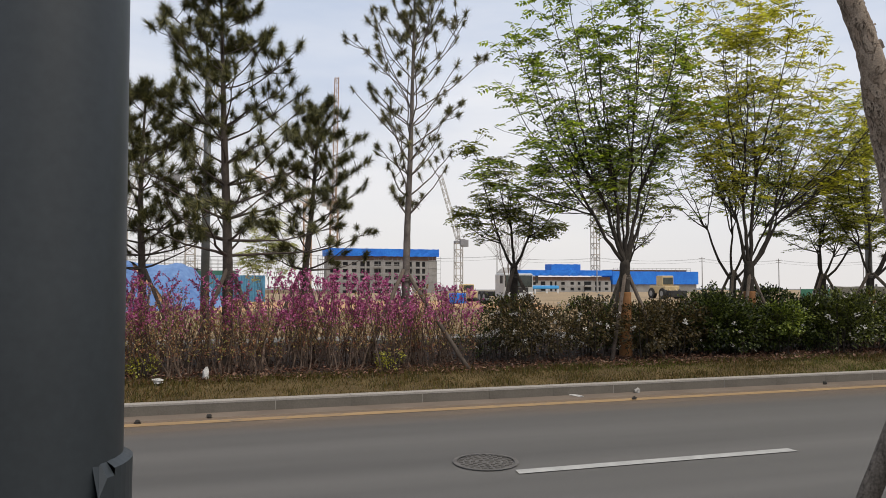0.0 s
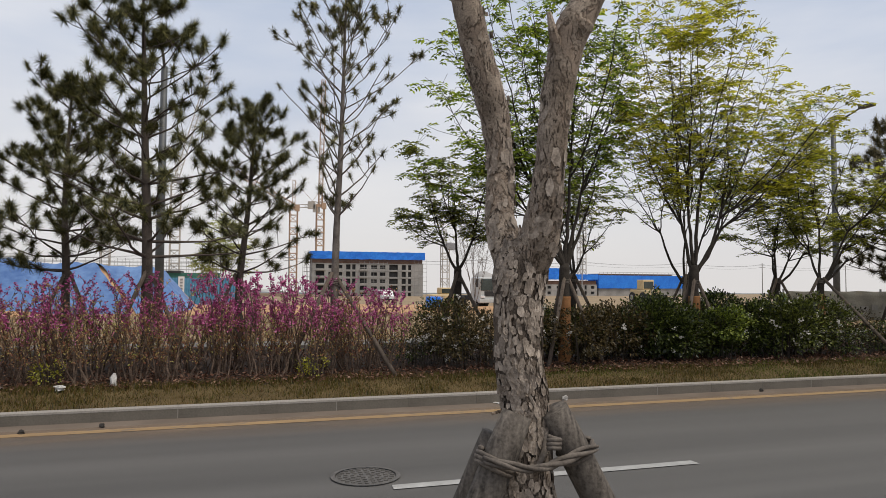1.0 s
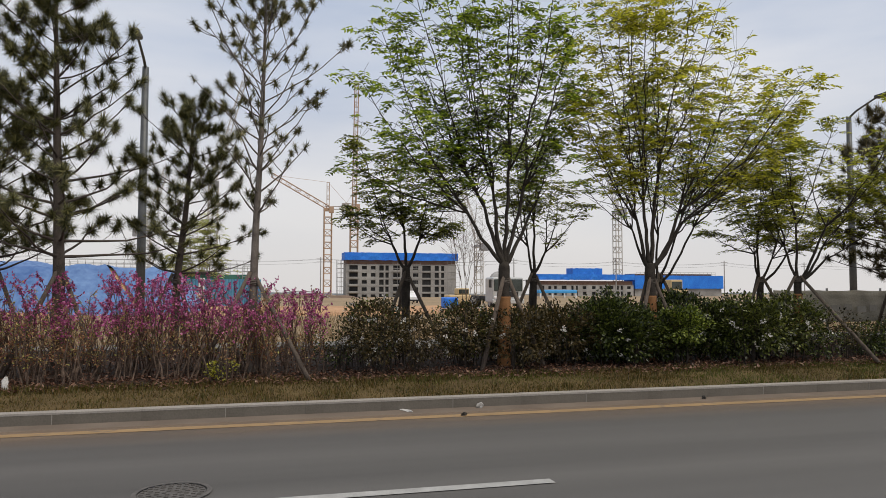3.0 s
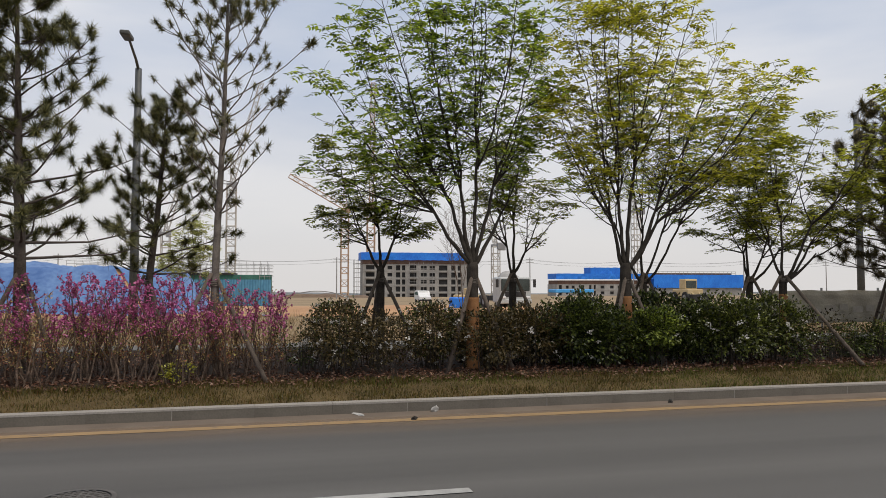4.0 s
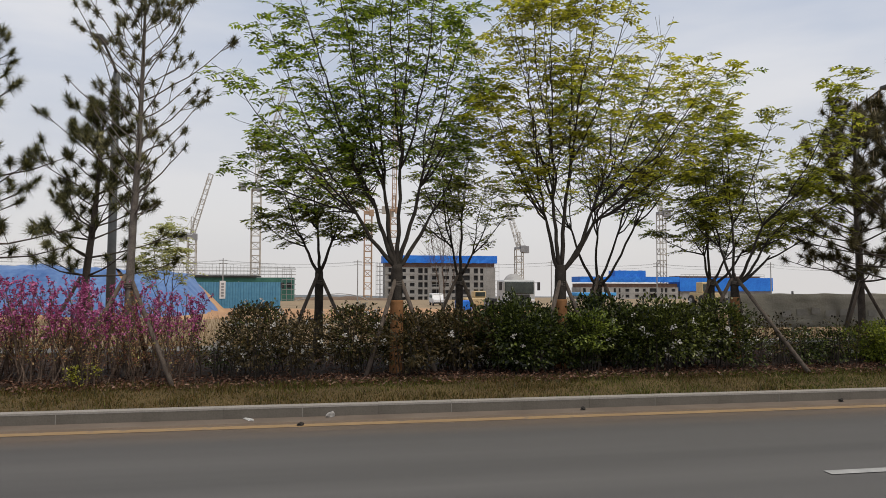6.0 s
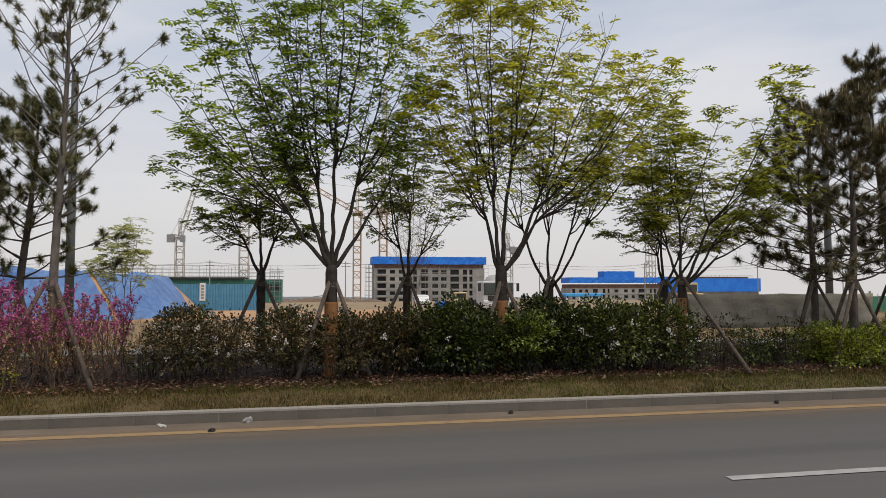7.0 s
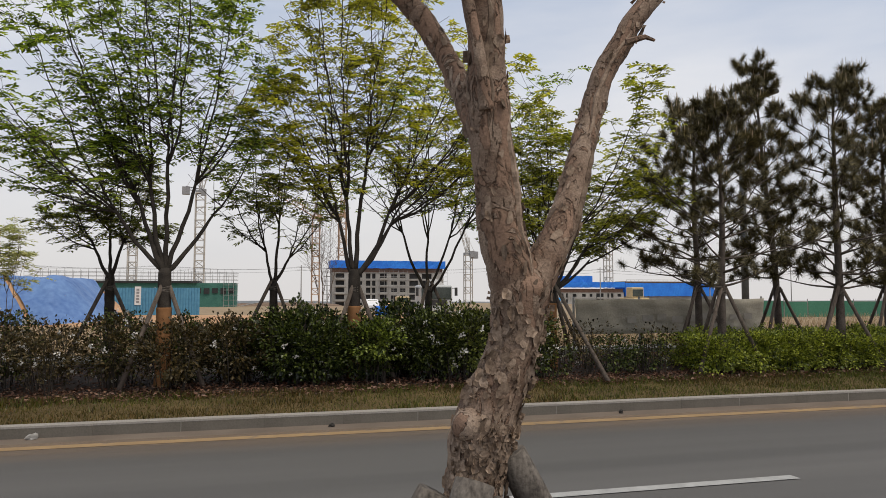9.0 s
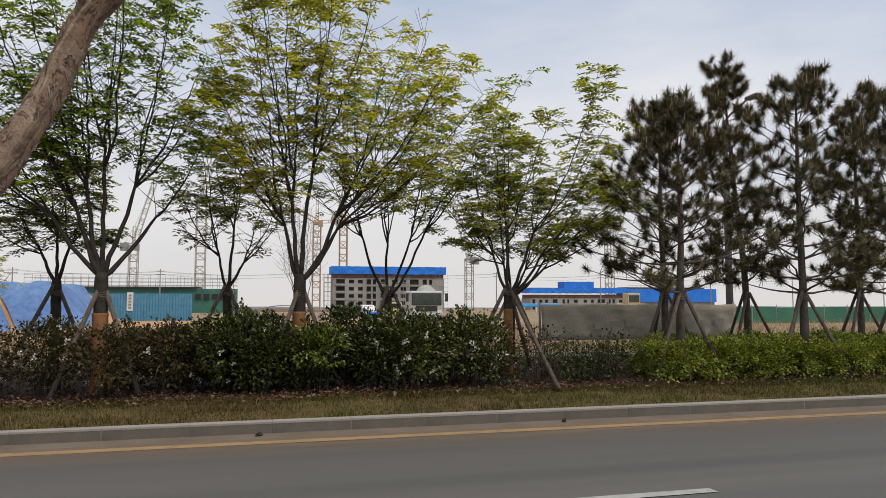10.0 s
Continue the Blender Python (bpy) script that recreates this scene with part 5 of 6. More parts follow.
gf = thing("mesh_fence", "green mesh site fence with thin posts", "fence", at=(0, 0, 0))
for i in range(14):
    x = 40.5 + 2.0 * i
    g = Geo()
    zb = gz(42) - 0.05
    g.box(x + 0.05, 42.0, zb + 0.1, x + 1.95, 42.03, 1.08 + 0.03 * math.sin(i * 2.1))
    part("mesh_panel", g, M_GREENFENCE, gf)
    g = Geo()
    g.tube([(x, 42.02, zb - 0.1), (x, 42.02, 1.25)], [0.03, 0.03], 6)
    part("post", g, M_PIPE, gf)


# ---- building site ----
def facade(name, label, x0, x1, y, depth, z0, storeys, openings, sh, band, material):
    """A concrete shell: slabs, piers and real openings (b balcony, s small, t tall), each backed by a dark box that
    paints the unlit inside.
    """
    ob = thing(name, label, "building")
    zt = z0 + storeys * sh
    w = x1 - x0
    wall = Geo()
    wall.box(x0 + 0.3, y + 0.9, z0 - 2, x1 - 0.3, y + depth, zt)
    for s in range(storeys):
        zb = z0 + s * sh
        wall.box(x0, y, zb, x1, y + 0.9, zb + 0.3)
        wall.box(x0, y, zb + 2.6, x1, y + 0.9, zb + sh)
        last = x0
        for a, b, kind in openings:
            xa, xb = x0 + a * w, x0 + b * w
            wall.box(last, y + 0.003, zb + 0.3, xa, y + 0.9, zb + 2.6)
            lo, hi = {"s": (0.85, 2.35), "t": (0.45, 2.6), "b": (0.3, 2.6)}[kind]
            if lo > 0.3:
                wall.box(xa, y + 0.006, zb + 0.3, xb, y + 0.9, zb + lo)
            if hi < 2.6:
                wall.box(xa, y + 0.006, zb + hi, xb, y + 0.9, zb + 2.6)
            if kind == "b":
                rail = Geo()
                rail.box(xa - 0.2, y - 1.1, zb - 0.05, xb + 0.2, y + 0.004, zb + 0.22)
                rail.box(xa - 0.2, y - 1.1, zb + 0.22, xb + 0.2, y - 0.98, zb + 0.75)
                part("balcony", rail, material, ob)
            # dark box set back in the opening: the interior's shade as colour
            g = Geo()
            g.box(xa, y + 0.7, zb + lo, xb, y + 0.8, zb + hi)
            part("dark_window_fill", g, M_DARK, ob)
            last = xb
        wall.box(last, y + 0.003, zb + 0.3, x1, y + 0.9, zb + 2.6)
    part("wall", wall, material, ob)
    for s in range(1, storeys + 1):
        g = Geo()
        g.box(x0 - 0.1, y - 0.1, z0 + s * sh - 0.1, x1 + 0.1, y, z0 + s * sh + 0.06)
        part("slab_edge", g, material, ob)
    return ob, zt


def scaffold(geo, x0, x1, y, z0, z1, dx=2.0, dz=1.9, r=0.07):
    x = x0
    while x <= x1 + 0.01:
        geo.bar((x, y, z0), (x, y, z1), r, 4)
        x += dx
    z = z0
    while z <= z1 + 0.01:
        geo.bar((x0, y, z), (x1, y, z), r, 4)
        z += dz


def ragged_band(x0, x1, y, z0, z1, rnd, depth=12):
    """Sheeting hung round the top edge, with a sagging uneven hem."""
    g = Geo()
    n = int((x1 - x0) / 1.2)
    for side in (0, 1):
        yy = y + depth * side
        k = len(g.v)
        for i in range(n + 1):
            x = x0 + (x1 - x0) * i / n
            w = 0.25 * noise.noise(Vector((x * 0.5, yy, 1)))
            g.v += [(x, yy + w, z0 + 0.25 * noise.noise(Vector((x * 0.8, 2, yy)))), (x, yy - w, (z0 + z1) / 2), (x, yy, z1 + 0.18 * noise.noise(Vector((x * 0.9, 5, yy))))]
        for i in range(n):
            a = k + 3 * i
            g.f += [(a, a + 3, a + 4, a + 1), (a + 1, a + 4, a + 5, a + 2)]
    for x in (x0, x1):
        g.face([(x, y, z0), (x, y + depth, z0), (x, y + depth, z1), (x, y, z1)])
    return g


rnd = random.Random(3)
APARTMENT_BAYS = ((0.03, 0.105, "b"), (0.14, 0.185, "s"), (0.22, 0.262, "s"), (0.295, 0.335, "t"), (0.35, 0.38, "t"), (0.42, 0.48, "b"), (0.52, 0.575, "s"),
                  (0.60, 0.65, "s"), (0.685, 0.765, "t"), (0.80, 0.84, "t"), (0.86, 0.89, "t"))
LOW_BAYS = ((0.02, 0.05, "t"), (0.09, 0.12, "s"), (0.15, 0.18, "s"), (0.23, 0.28, "b"), (0.33, 0.355, "t"), (0.38, 0.40, "t"), (0.45, 0.49, "s"), (0.55, 0.59, "s"),
            (0.63, 0.66, "s"), (0.70, 0.78, "b"), (0.82, 0.84, "t"), (0.86, 0.885, "t"), (0.93, 0.97, "s"))
bld, zt = facade("apartment_shell", "grey concrete apartment shell under construction with blue sheeting", 34.3, 82.0, 290, 13, -5.0, 5, APARTMENT_BAYS, 3.0, 3, M_CONC)
g = Geo()
g.box(34.6, 290.4, zt, 81.7, 302, zt + 2.2)
part("formwork", g, M_FORM, bld, "brown formwork storey")
part("sheeting", ragged_band(33.6, 82.7, 289.2, 11.8, 15.0, rnd), M_BLUE, bld, "bright blue safety sheeting")
g = Geo()
scaffold(g, 31.0, 34.0, 290.5, -5, 12, 1.5, 1.9, 0.09)
scaffold(g, 31.0, 34.0, 296, -5, 12, 1.5, 1.9, 0.09)
scaffold(g, 54.0, 66.0, 288.8, -5, 11, 2.0, 1.9, 0.06)
scaffold(g, 78.0, 83.5, 288.9, -5, 12, 1.8, 1.9, 0.06)
part("scaffold", g, M_PIPE, bld, "steel pipe scaffold", kind="stuff")

bld, zt = facade("apartment_shell", "low grey concrete shell topped with blue sheeting", 137.0, 190.0, 330, 14, -7.5, 3, LOW_BAYS, 3.0, 3, M_CONC)
g = Geo()
g.box(137.4, 330.3, zt, 189.6, 343, zt + 2.0)
part("formwork", g, M_FORM, bld, "brown formwork storey")
part("sheeting", ragged_band(136.3, 190.4, 329.2, 4.2, 7.0, rnd), M_BLUE, bld, "bright blue safety sheeting")
part("sheeting", ragged_band(156.0, 172.8, 331.5, 6.5, 10.2, rnd, 8), M_BLUE, bld, "bright blue safety sheeting")
bld = thing("sheeted_shell", "long building shell wrapped in bright blue sheeting", "building")
g = Geo()
g.box(191.5, 331, -7.5, 244, 344, 0.6)
part("wall", g, M_CONC, bld)
part("sheeting", ragged_band(191.0, 244.6, 330.0, -0.4, 6.6, rnd), M_BLUE, bld, "bright blue safety sheeting")
g = Geo()
g.box(192, 331.5, 6.3, 238, 343, 7.5)
part("formwork", g, M_FORM, bld)
g = Geo()
scaffold(g, 192, 240, 330.6, 6.5, 8.4, 2.4, 0.9, 0.08)
part("scaffold", g, M_PIPE, bld, "steel pipe scaffold", kind="stuff")

bld = thing("netted_building", "low building wrapped in green netting with scaffold above", "building")
g = Geo()
g.box(-62, 230, -5, -1.5, 246, 4.6)
part("wall", g, M_GREEN, bld, "green netting over the walls")
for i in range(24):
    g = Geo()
    # near-black box on the netting, coloured as the shade inside an opening
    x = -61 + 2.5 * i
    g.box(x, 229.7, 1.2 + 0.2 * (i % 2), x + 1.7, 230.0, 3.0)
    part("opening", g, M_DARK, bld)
g = Geo()
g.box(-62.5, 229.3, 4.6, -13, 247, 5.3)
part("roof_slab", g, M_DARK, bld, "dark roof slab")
g = Geo()
scaffold(g, -62, -1, 230.2, 4.6, 9.0, 2.2, 1.1, 0.06)
scaffold(g, -62, -1, 240, 4.6, 8.6, 2.2, 1.1, 0.06)
scaffold(g, -5, -0.6, 229.4, -4, 7.2, 1.5, 1.6, 0.07)
part("scaffold", g, M_PIPE, bld, "steel pipe scaffold", kind="stuff")

# hoarding in front of it
fence = thing("site_hoarding", "teal blue metal site hoarding with white notices", "fence")
hm = Geo()
prof = []
for k in range(8):
    prof += [(0.25 * k + a, b) for a, b in ((0, 0), (0.05, -0.04), (0.17, -0.04), (0.22, 0))]
prof.append((2.0, 0))
hm.v = [(a, b, 0) for a, b in prof] + [(a, b, 2.62) for a, b in prof]
hm.f = [(i, i + 1, i + 1 + len(prof), i + len(prof)) for i in range(len(prof) - 1)]
hoard = hm.mesh("hoarding_panel")
for i in range(30):
    ob = part("hoarding_panel", hoard, M_TEAL, fence)
    ob.location = (-57.3 + 2.0 * i, 69, gz(69) + 0.02)
for i in range(0, 30, 2):
    g = Geo()
    g.box(-57.3 + 2 * i, 69.03, -0.6, -57.2 + 2 * i, 69.1, 2.2)
    part("post", g, M_PIPE, fence)
for x in (-2.7, -9.87, -24.0):
    g = Geo()
    g.box(x - 0.27, 68.9, 0.55, x + 0.27, 68.93, 2.25)
    sg = part("notice", g, M_SIGNW, fence, "tall white notice")
    g = Geo()
    for k in range(5):
        g.box(x - 0.12, 68.88, 0.75 + 0.28 * k, x + 0.12, 68.895, 0.93 + 0.28 * k)
    part("print_bars", g, M_GREY, sg, "grey bars of writing")

# earth heap under blue tarpaulin
def heap(x, y):
    e = min(1, max(0, (-0.4 - x) / 2.6)) * min(1, max(0, (y - 42.0) / 3.0)) * min(1, max(0, (60.0 - y) / 6))
    return gz(y) - 0.2 + 2.95 * (e ** 0.85) + 0.45 * min(1, max(0, (y - 47) / 3)) * min(1, max(0, (-9 - x) / 3)) * e + 0.22 * e * noise.noise(Vector((x * 0.35, y * 0.35, 2))) + 0.06 * noise.noise(Vector((x * 1.3, y * 1.3, 4)))


mound = thing("earth_heap", "long heap of orange earth partly covered with blue tarpaulin", "earth heap")
part("earth", sheet(list(np.arange(-44, 1.8, 0.8)), list(np.arange(41.4, 61, 0.8)), heap), M_ORANGE, mound, smooth=True)
for x0, x1, yb in ((-44, -26.4, 46.3), (-26.3, -14.0, 45.6), (-14.2, -9.0, 46.9)):
    part("tarpaulin", sheet(list(np.arange(x0, x1, 0.3)), list(np.arange(41.6, yb, 0.3)), lambda x, y: heap(x, y) + 0.12 + 0.12 * noise.noise(Vector((x * 1.9, y * 0.8, 9))) + 0.05 * noise.noise(Vector((x * 4.5, y * 3, 2)))), M_TARP, mound, "creased blue tarpaulin", smooth=True)
# two more sheets laid askew, with a strip of bare earth between them
for x0, x1, slip in ((-13.5, -5.1, 0.78), (-4.85, 4.6, 0.78)):
    g = Geo()
    us, ys_ = list(np.arange(x0, x1, 0.3)), list(np.arange(41.6, 54.0, 0.3))
    for y in ys_:
        for u in us:
            x = u - slip * (y - 44.0)
            g.v.append((x, y, heap(x, y) + 0.12 + 0.12 * noise.noise(Vector((x * 1.9, y * 0.8, 9))) + 0.05 * noise.noise(Vector((x * 4.5, y * 3, 2)))))
    for j in range(len(ys_) - 1):
        for i in range(len(us) - 1):
            a = j * len(us) + i
            g.f.append((a, a + 1, a + len(us) + 1, a + len(us)))
    part("tarpaulin", g, M_TARP, mound, "creased blue tarpaulin", smooth=True)


# ---- cranes ----
def lattice(geo, a, b, w, r, step):
    """A square lattice girder from a to b."""
    a, b = Vector(a), Vector(b)
    d = (b - a).normalized()
    s = d.cross(Vector((0, 1, 0.01))).normalized()
    u = d.cross(s).normalized()
    c = [s * (w / 2) + u * (w / 2), s * (-w / 2) + u * (w / 2), s * (-w / 2) - u * (w / 2), s * (w / 2) - u * (w / 2)]
    for q in c:
        geo.bar(a + q, b + q, r, 4)
    n = max(2, int((b - a).length / step))
    for i in range(n):
        p0, p1 = a + (b - a) * (i / n), a + (b - a) * ((i + 1) / n)
        for k in range(4):
            q0, q1 = c[k], c[(k + 1) % 4]
            geo.bar(p0 + q0, p1 + (q1 if i % 2 else q0) + (q1 - q0 if i % 2 == 0 else q0 - q1), r * 0.7, 3)
            geo.bar(p1 + q0, p1 + q1, r * 0.7, 3)


def tower_crane(x, y, z_cab, tip, back, apex=0, mat=None, w=3.6, label="tall lattice tower crane over the building site"):
    ob = thing("tower_crane", label, "crane", "tower cranes of the building site")
    m = mat or M_CRANE_O
    z0 = gz(y) - 1
    g = Geo()
    lattice(g, (x, y, z0), (x, y, z_cab), w, 0.25, 3.0)
    part("mast", g, m, ob)
    g = Geo()
    g.box(x - 2.1, y - 1.6, z_cab, x + 2.1, y + 1.6, z_cab + 1.3)
    g.box(x + 0.4, y - 2.6, z_cab - 1.2, x + 2.6, y - 1.0, z_cab + 1.9)
    part("cab", g, M_GREY if mat else M_CRANE_O, ob, "slewing platform with driver's cab")
    g = Geo()
    lattice(g, (x, y, z_cab + 1.5), tip, 1.9, 0.15, 2.4)
    part("jib", g, m, ob)
    g = Geo()
    lattice(g, (x, y, z_cab + 1.3), back, 1.4, 0.12, 2.2)
    g.box(back[0] - 1.6, y - 1.2, back[2] - 3.2, back[0] + 1.6, y + 1.2, back[2] + 0.4)
    part("counter_jib", g, M_GREY if mat else M_CRANE_W, ob, "counter jib with ballast")
    if apex:
        g = Geo()
        lattice(g, (x, y, z_cab + 1.3), (x, y, z_cab + apex), 1.2, 0.1, 2)
        g.bar((x, y, z_cab + apex), tip, 0.07)
        g.bar((x, y, z_cab + apex), back, 0.07)
        part("tie_tower", g, m, ob)
    return ob


tower_crane(-22.9, 340, 48.0, (-9.8, 340, 98.5), (-29.5, 340, 50.5), 14, M_CRANE_W, 4.2)
tower_crane(30.6, 340, 37.5, (3.8, 340, 54), (41.5, 340, 39.5), 14)
tower_crane(43.4, 340, 39.0, (44.2, 340, 102), (39.0, 340, 41), 8)
tower_crane(108.2, 342, 20.8, (98.2, 342, 56), (111.7, 342, 22.3), 9, M_CRANE_W)
tower_crane(189.0, 345, 41.0, (183.5, 345, 62), (192.6, 345, 43.0), 7, M_CRANE_W)
tower_crane(-51.9, 340, 24.5, (-43.9, 340, 55), (-56.0, 340, 26.5), 10, M_CRANE_W)


# ---- vehicles and machines ----
def wheel(parent, x, y, z, r, w):
    g = Geo()
    g.tube([(x - w / 2, y, z), (x - w / 2 + 0.03, y, z), (x + w / 2 - 0.03, y, z), (x + w / 2, y, z)], [r * 0.9, r, r, r * 0.9], 18)
    t = part("tyre", g, M_TYRE, parent, smooth=False)
    g = Geo()
    g.tube([(x - w / 2 - 0.02, y, z), (x + w / 2 + 0.02, y, z)], [r * 0.5, r * 0.5], 12)
    part("rim", g, M_PIPE, t)


truck = thing("mixer_truck", "pale concrete mixer truck parked facing the road", "truck", at=(20.8, 49.0, ground_height(20.8, 49.0) - 0.02))
part("cab", bevelled_box(-1.22, 0, 0.5, 1.22, 1.9, 2.42, 0.14, 3), M_TRUCKW, truck, "pale grey-white cab", smooth=False)
part("windscreen", bevelled_box(-1.1, -0.025, 1.38, 1.1, 0.03, 2.27, 0.05), M_GLASS, truck, "dark windscreen")
part("grille", bevelled_box(-0.8, -0.03, 0.95, 0.8, 0.02, 1.35, 0.03), M_DARK, truck)
part("bumper", bevelled_box(-1.24, -0.12, 0.45, 1.24, 0.2, 0.78, 0.05), M_TRUCKW, truck)
for sx in (-1, 1):
    part("headlight", bevelled_box(sx * 0.95 - 0.18, -0.14, 0.82, sx * 0.95 + 0.18, 0.0, 1.0, 0.03), M_SIGNW, truck)
    g = Geo()
    g.bar((sx * 1.2, 0.1, 2.2), (sx * 1.45, -0.1, 2.2), 0.02)
    g.box(sx * 1.45 - 0.1, -0.16, 1.65, sx * 1.45 + 0.1, -0.08, 2.25)
    part("mirror", g, M_DARK, truck)
    for yy in (0.9, 4.6, 5.7):
        wheel(truck, sx * 1.0, yy, 0.5, 0.5, 0.34)
g = Geo()
g.tube([(0.5, 2.1, 1.7), (0.6, 2.6, 1.8), (0.9, 4.2, 1.9), (1.2, 5.8, 2.2), (1.3, 6.5, 2.4)], [0.45, 0.7, 0.95, 0.8, 0.4], 20)
part("drum", g, M_CONC, truck, "dusty mixing drum", smooth=True)
g = Geo()
g.box(-0.9, 1.8, 0.6, 0.9, 6.8, 0.95)
part("chassis", g, M_DARK, truck)
tank = tagged(part("blue_tank", bevelled_box(17.4, 55.0, ground_height(18, 55), 18.6, 56.2, 0.62, 0.1), M_BLUE), "blue plastic water tank beside the truck", "tank")

loader = thing("wheel_loader", "yellow wheel loader standing on the field", "loader", at=(53.57, 77.0, ground_height(53.57, 77.0)))
part("body", bevelled_box(-1.1, 0, 0.7, 1.1, 3.5, 1.7, 0.1), M_LOADER, loader)
part("cab", bevelled_box(-0.85, 0.9, 1.7, 0.85, 2.3, 3.0, 0.1), M_LOADER, loader)
part("windscreen", bevelled_box(-0.72, 0.86, 1.85, 0.72, 0.92, 2.75, 0.03), M_GLASS, loader)
part("bucket", bevelled_box(-1.25, -1.4, 0.25, 1.25, -0.5, 1.1, 0.08), M_DARK, loader)
for sx in (-1, 1):
    g = Geo()
    g.tube([(sx * 0.5, 0.3, 1.4), (sx * 0.5, -0.8, 0.8)], [0.1, 0.09], 6)
    part("lift_arm", g, M_LOADER, loader)
    for yy in (0.5, 2.9):
        wheel(loader, sx * 1.0, yy, 0.7, 0.7, 0.5)

car = thing("parked_van", "small white van parked on the field", "van", at=(23.0, 95.0, ground_height(23, 95)))
bm = bmesh.new()
prof = [(0.0, 0.4), (0.0, 0.85), (0.75, 1.0), (1.35, 1.65), (3.9, 1.7), (4.1, 1.1), (4.1, 0.4)]
for sx in (-0.85, 0.85):
    bm.faces.new([bm.verts.new((sx, b - 0.0, z)) for b, z in prof])
bm.verts.ensure_lookup_table()
for i in range(7):
    bm.faces.new([bm.verts[i], bm.verts[(i + 1) % 7], bm.verts[7 + (i + 1) % 7], bm.verts[7 + i]])
bmesh.ops.recalc_face_normals(bm, faces=bm.faces)
bmesh.ops.bevel(bm, geom=list(bm.edges), offset=0.06, segments=2, affect="EDGES")
me = bpy.data.meshes.new("van_body")
bm.to_mesh(me)
bm.free()
part("body", me, M_SIGNW, car, "white body")
g = Geo()
g.face([(-0.7, 0.82, 1.05), (0.7, 0.82, 1.05), (0.65, 1.28, 1.58), (-0.65, 1.28, 1.58)])
part("windscreen", g, M_GLASS, car)
for sx in (-1, 1):
    g = Geo()
    g.face([(sx * 0.856, 1.1, 1.08), (sx * 0.856, 3.7, 1.12), (sx * 0.856, 3.6, 1.55), (sx * 0.856, 1.45, 1.52)])
    part("side_window", g, M_GLASS, car)
part("bumper", bevelled_box(-0.8, -0.06, 0.3, 0.8, 0.1, 0.5, 0.04), M_DARK, car)
for sx in (-1, 1):
    for yy in (0.8, 3.3):
        wheel(car, sx * 0.75, yy, 0.32, 0.32, 0.2)

can = thing("site_canopy", "light blue site canopy on white posts", "canopy", at=(0, 0, 0))
part("roof", bevelled_box(84.2, 200, -1.0, 97, 206, 0.0, 0.2), M_CANOPY, can, "light blue roof")
for x in (84.6, 88.6, 92.6, 96.4):
    g = Geo()
    g.box(x, 200.1, -4.2, x + 0.4, 200.5, -1.0)
    part("post", g, M_SIGNW, can)


# ---- poles and wires far off ----
def utility_pole(x, y, h):
    ob = thing("utility_pole", "thin concrete utility pole with crossarms", "utility pole", "utility poles over the field", at=(x, y, gz(y) - 0.3))
    g = Geo()
    g.tube([(0, 0, 0), (0, 0, h)], [0.2, 0.13], 8)
    part("pole", g, M_PIPE, ob)
    for k in (0.6, 1.5):
        g = Geo()
        g.box(-1.2, -0.06, h - k, 1.2, 0.06, h - k + 0.14)
        part("crossarm", g, M_PIPE, ob)


POLES = [(-118, 205), (-86, 205), (-55.3, 200), (-20, 203), (18, 206), (76, 200), (112, 203), (150, 200), (186, 205), (230, 210), (275, 214)]
for x, y in POLES:
    utility_pole(x, y, 12.5)
for (xa, ya), (xb, yb) in zip(POLES[:-1], POLES[1:]):
    g = Geo()
    for dz, dx in ((11.9, -1.1), (11.9, 1.1), (11.0, 0.0)):
        pts = [(xa + dx + (xb - xa) * t, ya + (yb - ya) * t, gz(205) - 0.3 + dz - 4 * 0.9 * t * (1 - t)) for t in np.linspace(0, 1, 9)]
        g.tube(pts, [0.03] * 9, 3)
    tagged(part("overhead_wire", g, M_DARK), "thin sagging wires between the utility poles", "wire", "overhead wires")

# low brown bank before the apartment shell, with a long bent pipe over it
g = Geo()
for j, (dy, hz) in enumerate(((0, -1.0), (5, 0.55), (12, 0.8), (20, -1.2))):
    for i in range(41):
        x = -12 + 1.2 * i
        e = math.sin(math.pi * i / 40) ** 0.6
        g.v.append((x, 255 + dy, gz(262) + 1.9 * hz * e + 0.5 * noise.noise(Vector((x * 0.25, dy * 0.2, 8)))))
for j in range(3):
    for i in range(40):
        a = j * 41 + i
        g.f.append((a, a + 1, a + 42, a + 41))
tagged(part("soil_bank", g, surface("brown_bank_soil", (0.10, 0.066, 0.045), (0.21, 0.145, 0.10), 0.15, 2, 0.95, 0.5, 0.05), smooth=True), "low brown earth bank on the building site", "soil bank")
g = Geo()
pts, rad = smooth_line([(-2, 253, gz(253) - 0.2, 0.16), (4, 253, -2.2, 0.16), (13, 253, -0.9, 0.16), (20, 253, -1.5, 0.16), (25, 253, gz(253) - 0.2, 0.16)], 1.0)
g.tube(pts, rad, 6)
tagged(part("bent_pipe", g, M_PIPE, smooth=True), "long thin pale pipe arching over the bank", "pipe")

digger = thing("yellow_digger", "small yellow digger standing beside the mixer truck", "digger", at=(20.2, 60.0, ground_height(20.2, 60.0)))
part("body", bevelled_box(-1.1, 0, 0.45, 1.1, 1.9, 1.15, 0.12), M_LOADER, digger)
part("cab", bevelled_box(-0.2, 0.3, 1.15, 0.9, 1.6, 1.75, 0.1), M_LOADER, digger)
part("dark_window_fill", bevelled_box(-0.1, 0.27, 1.25, 0.8, 0.31, 1.65, 0.015), M_GLASS, digger)
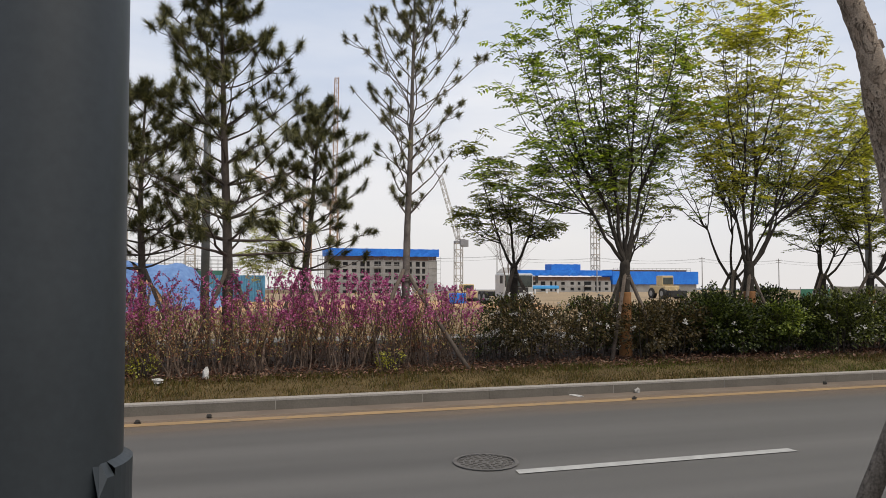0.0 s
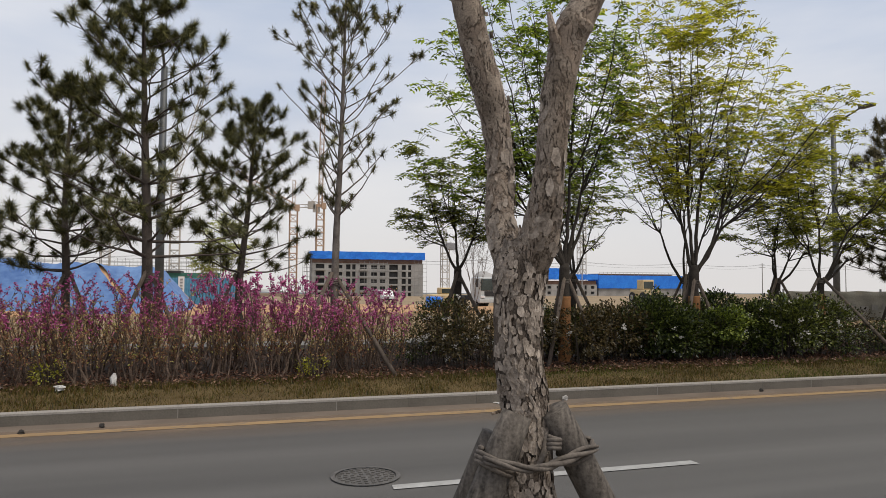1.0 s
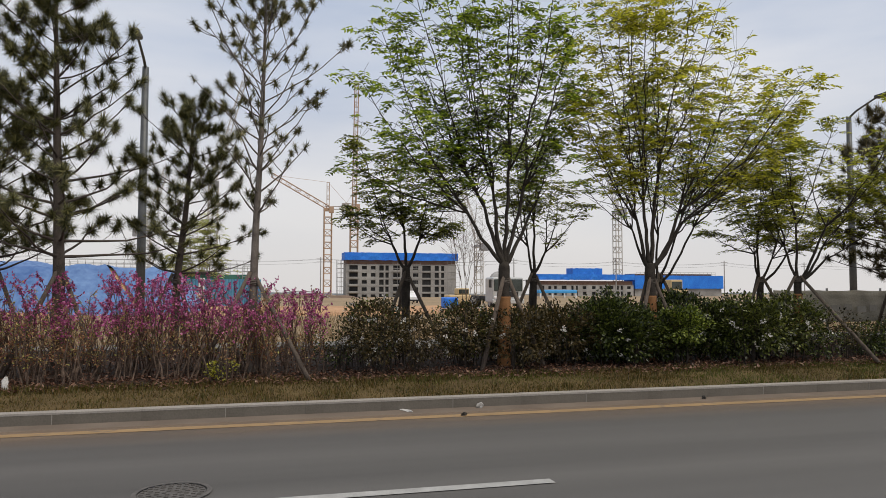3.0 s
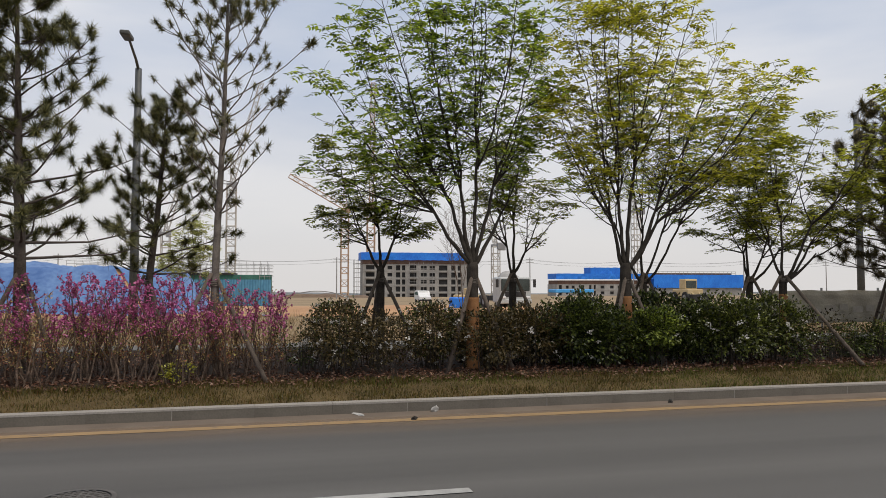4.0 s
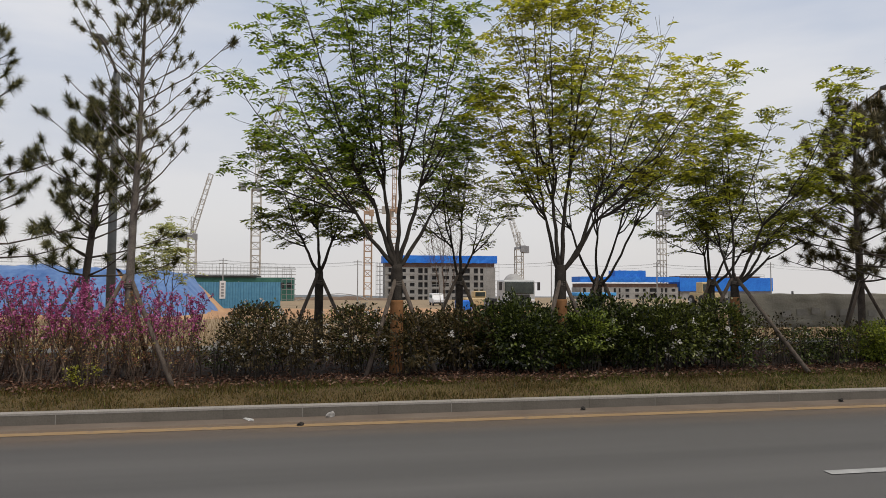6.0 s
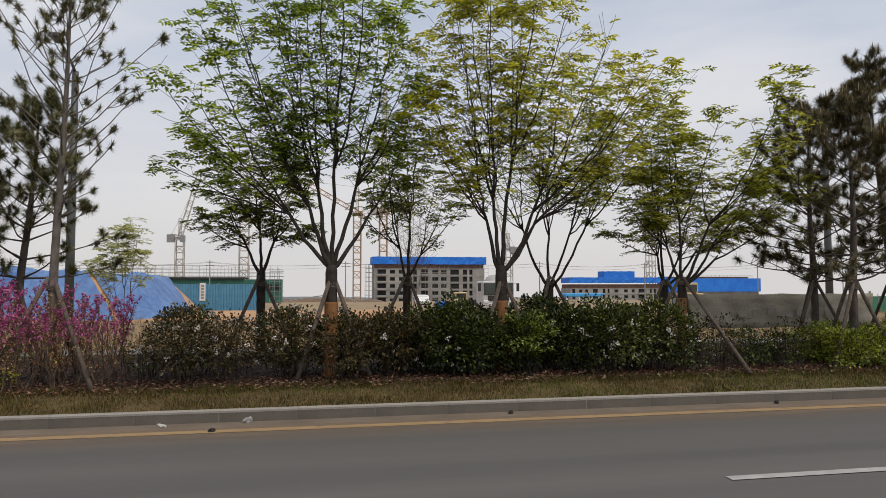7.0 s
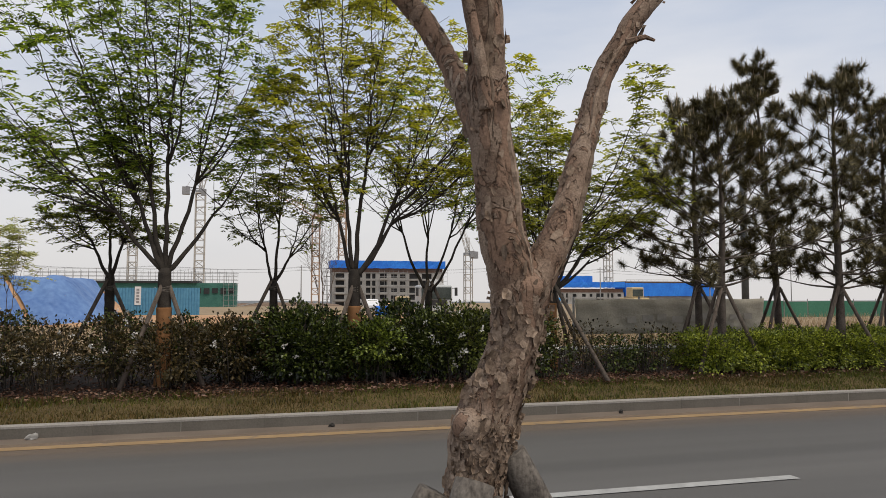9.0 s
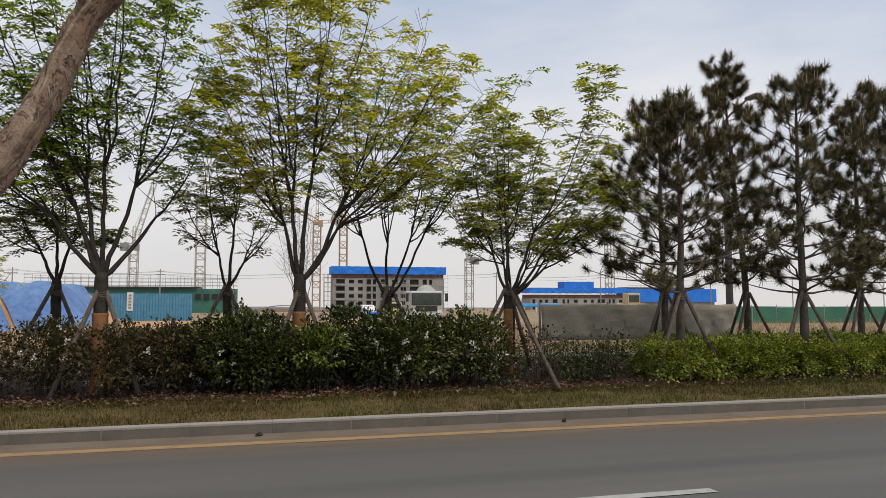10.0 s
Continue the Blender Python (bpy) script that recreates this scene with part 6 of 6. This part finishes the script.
for sx in (-1, 1):
    part("track", bevelled_box(sx * 0.9 - 0.22, -0.25, 0.0, sx * 0.9 + 0.22, 2.1, 0.5, 0.16, 3), M_TYRE, digger)

# far low hills on the horizon
g = Geo()
for i in range(61):
    x = -1500 + 60 * i
    h = max(1, 6 * noise.noise(Vector((x * 0.004, 1.7, 0))) + 2)
    g.v += [(x, 1400, -30), (x, 1400, -19.5 + h), (x, 1700, -30)]
for i in range(60):
    a = 3 * i
    g.f += [(a, a + 3, a + 4, a + 1), (a + 1, a + 4, a + 5, a + 2)]
tagged(part("far_hills", g, surface("hazy_hills", (0.16, 0.18, 0.2), (0.24, 0.26, 0.28), 0.01, 0.1, 1, 0), smooth=True), "low hazy hills on the horizon", "hills", kind="structure")


# ---- litter ----
def scrap(name, label, x, y, z, sx, sy, sz, mat, seed):
    """A crumpled piece of rubbish."""
    rr = random.Random(seed)
    bm = bmesh.new()
    bmesh.ops.create_icosphere(bm, subdivisions=2, radius=1)
    for v in bm.verts:
        k = 1 + 0.5 * noise.noise(v.co * 2.1 + Vector((seed, 0, 0))) + 0.22 * rr.uniform(-1, 1)
        v.co = Vector((v.co.x * sx * k, v.co.y * sy * k, max(-sz * 0.5, v.co.z * sz * k) + sz * 0.5))
    me = bpy.data.meshes.new(name)
    bm.to_mesh(me)
    bm.free()
    ob = part(name, me, mat)
    ob.location = (x, y, z)
    ob.rotation_euler = (0, 0, rr.uniform(0, 6))
    return tagged(ob, label, "litter", "litter along the kerb")


scrap("plastic_bag", "crumpled white plastic bag among the stems", 0.08, 10.75, gz(10.7), 0.06, 0.045, 0.11, M_PLASTIC, 6)
scrap("paper_scrap", "white paper scrap on the verge", -0.55, 10.55, gz(10.5) + 0.02, 0.10, 0.06, 0.04, M_PLASTIC, 2)
scrap("paper_scrap", "white paper scrap on the verge", -1.35, 10.6, gz(10.6) + 0.02, 0.09, 0.06, 0.07, M_PLASTIC, 3)
scrap("crushed_cup", "crushed grey cup lying in the gutter", 6.39, 9.38, 0.004, 0.065, 0.04, 0.045, M_CONC, 4)
scrap("paper_scrap", "flat white scrap in the gutter", 5.35, 9.35, 0.004, 0.12, 0.03, 0.012, M_PLASTIC, 5)
for i, (x, y) in enumerate(((-0.59, 8.95), (0.21, 9.1), (6.01, 8.85), (9.86, 9.3), (13.95, 9.3))):
    scrap("grit_lump", "small black lump of grit on the road", x, y, 0.006, 0.045, 0.03, 0.03, M_BLACK, 10 + i)
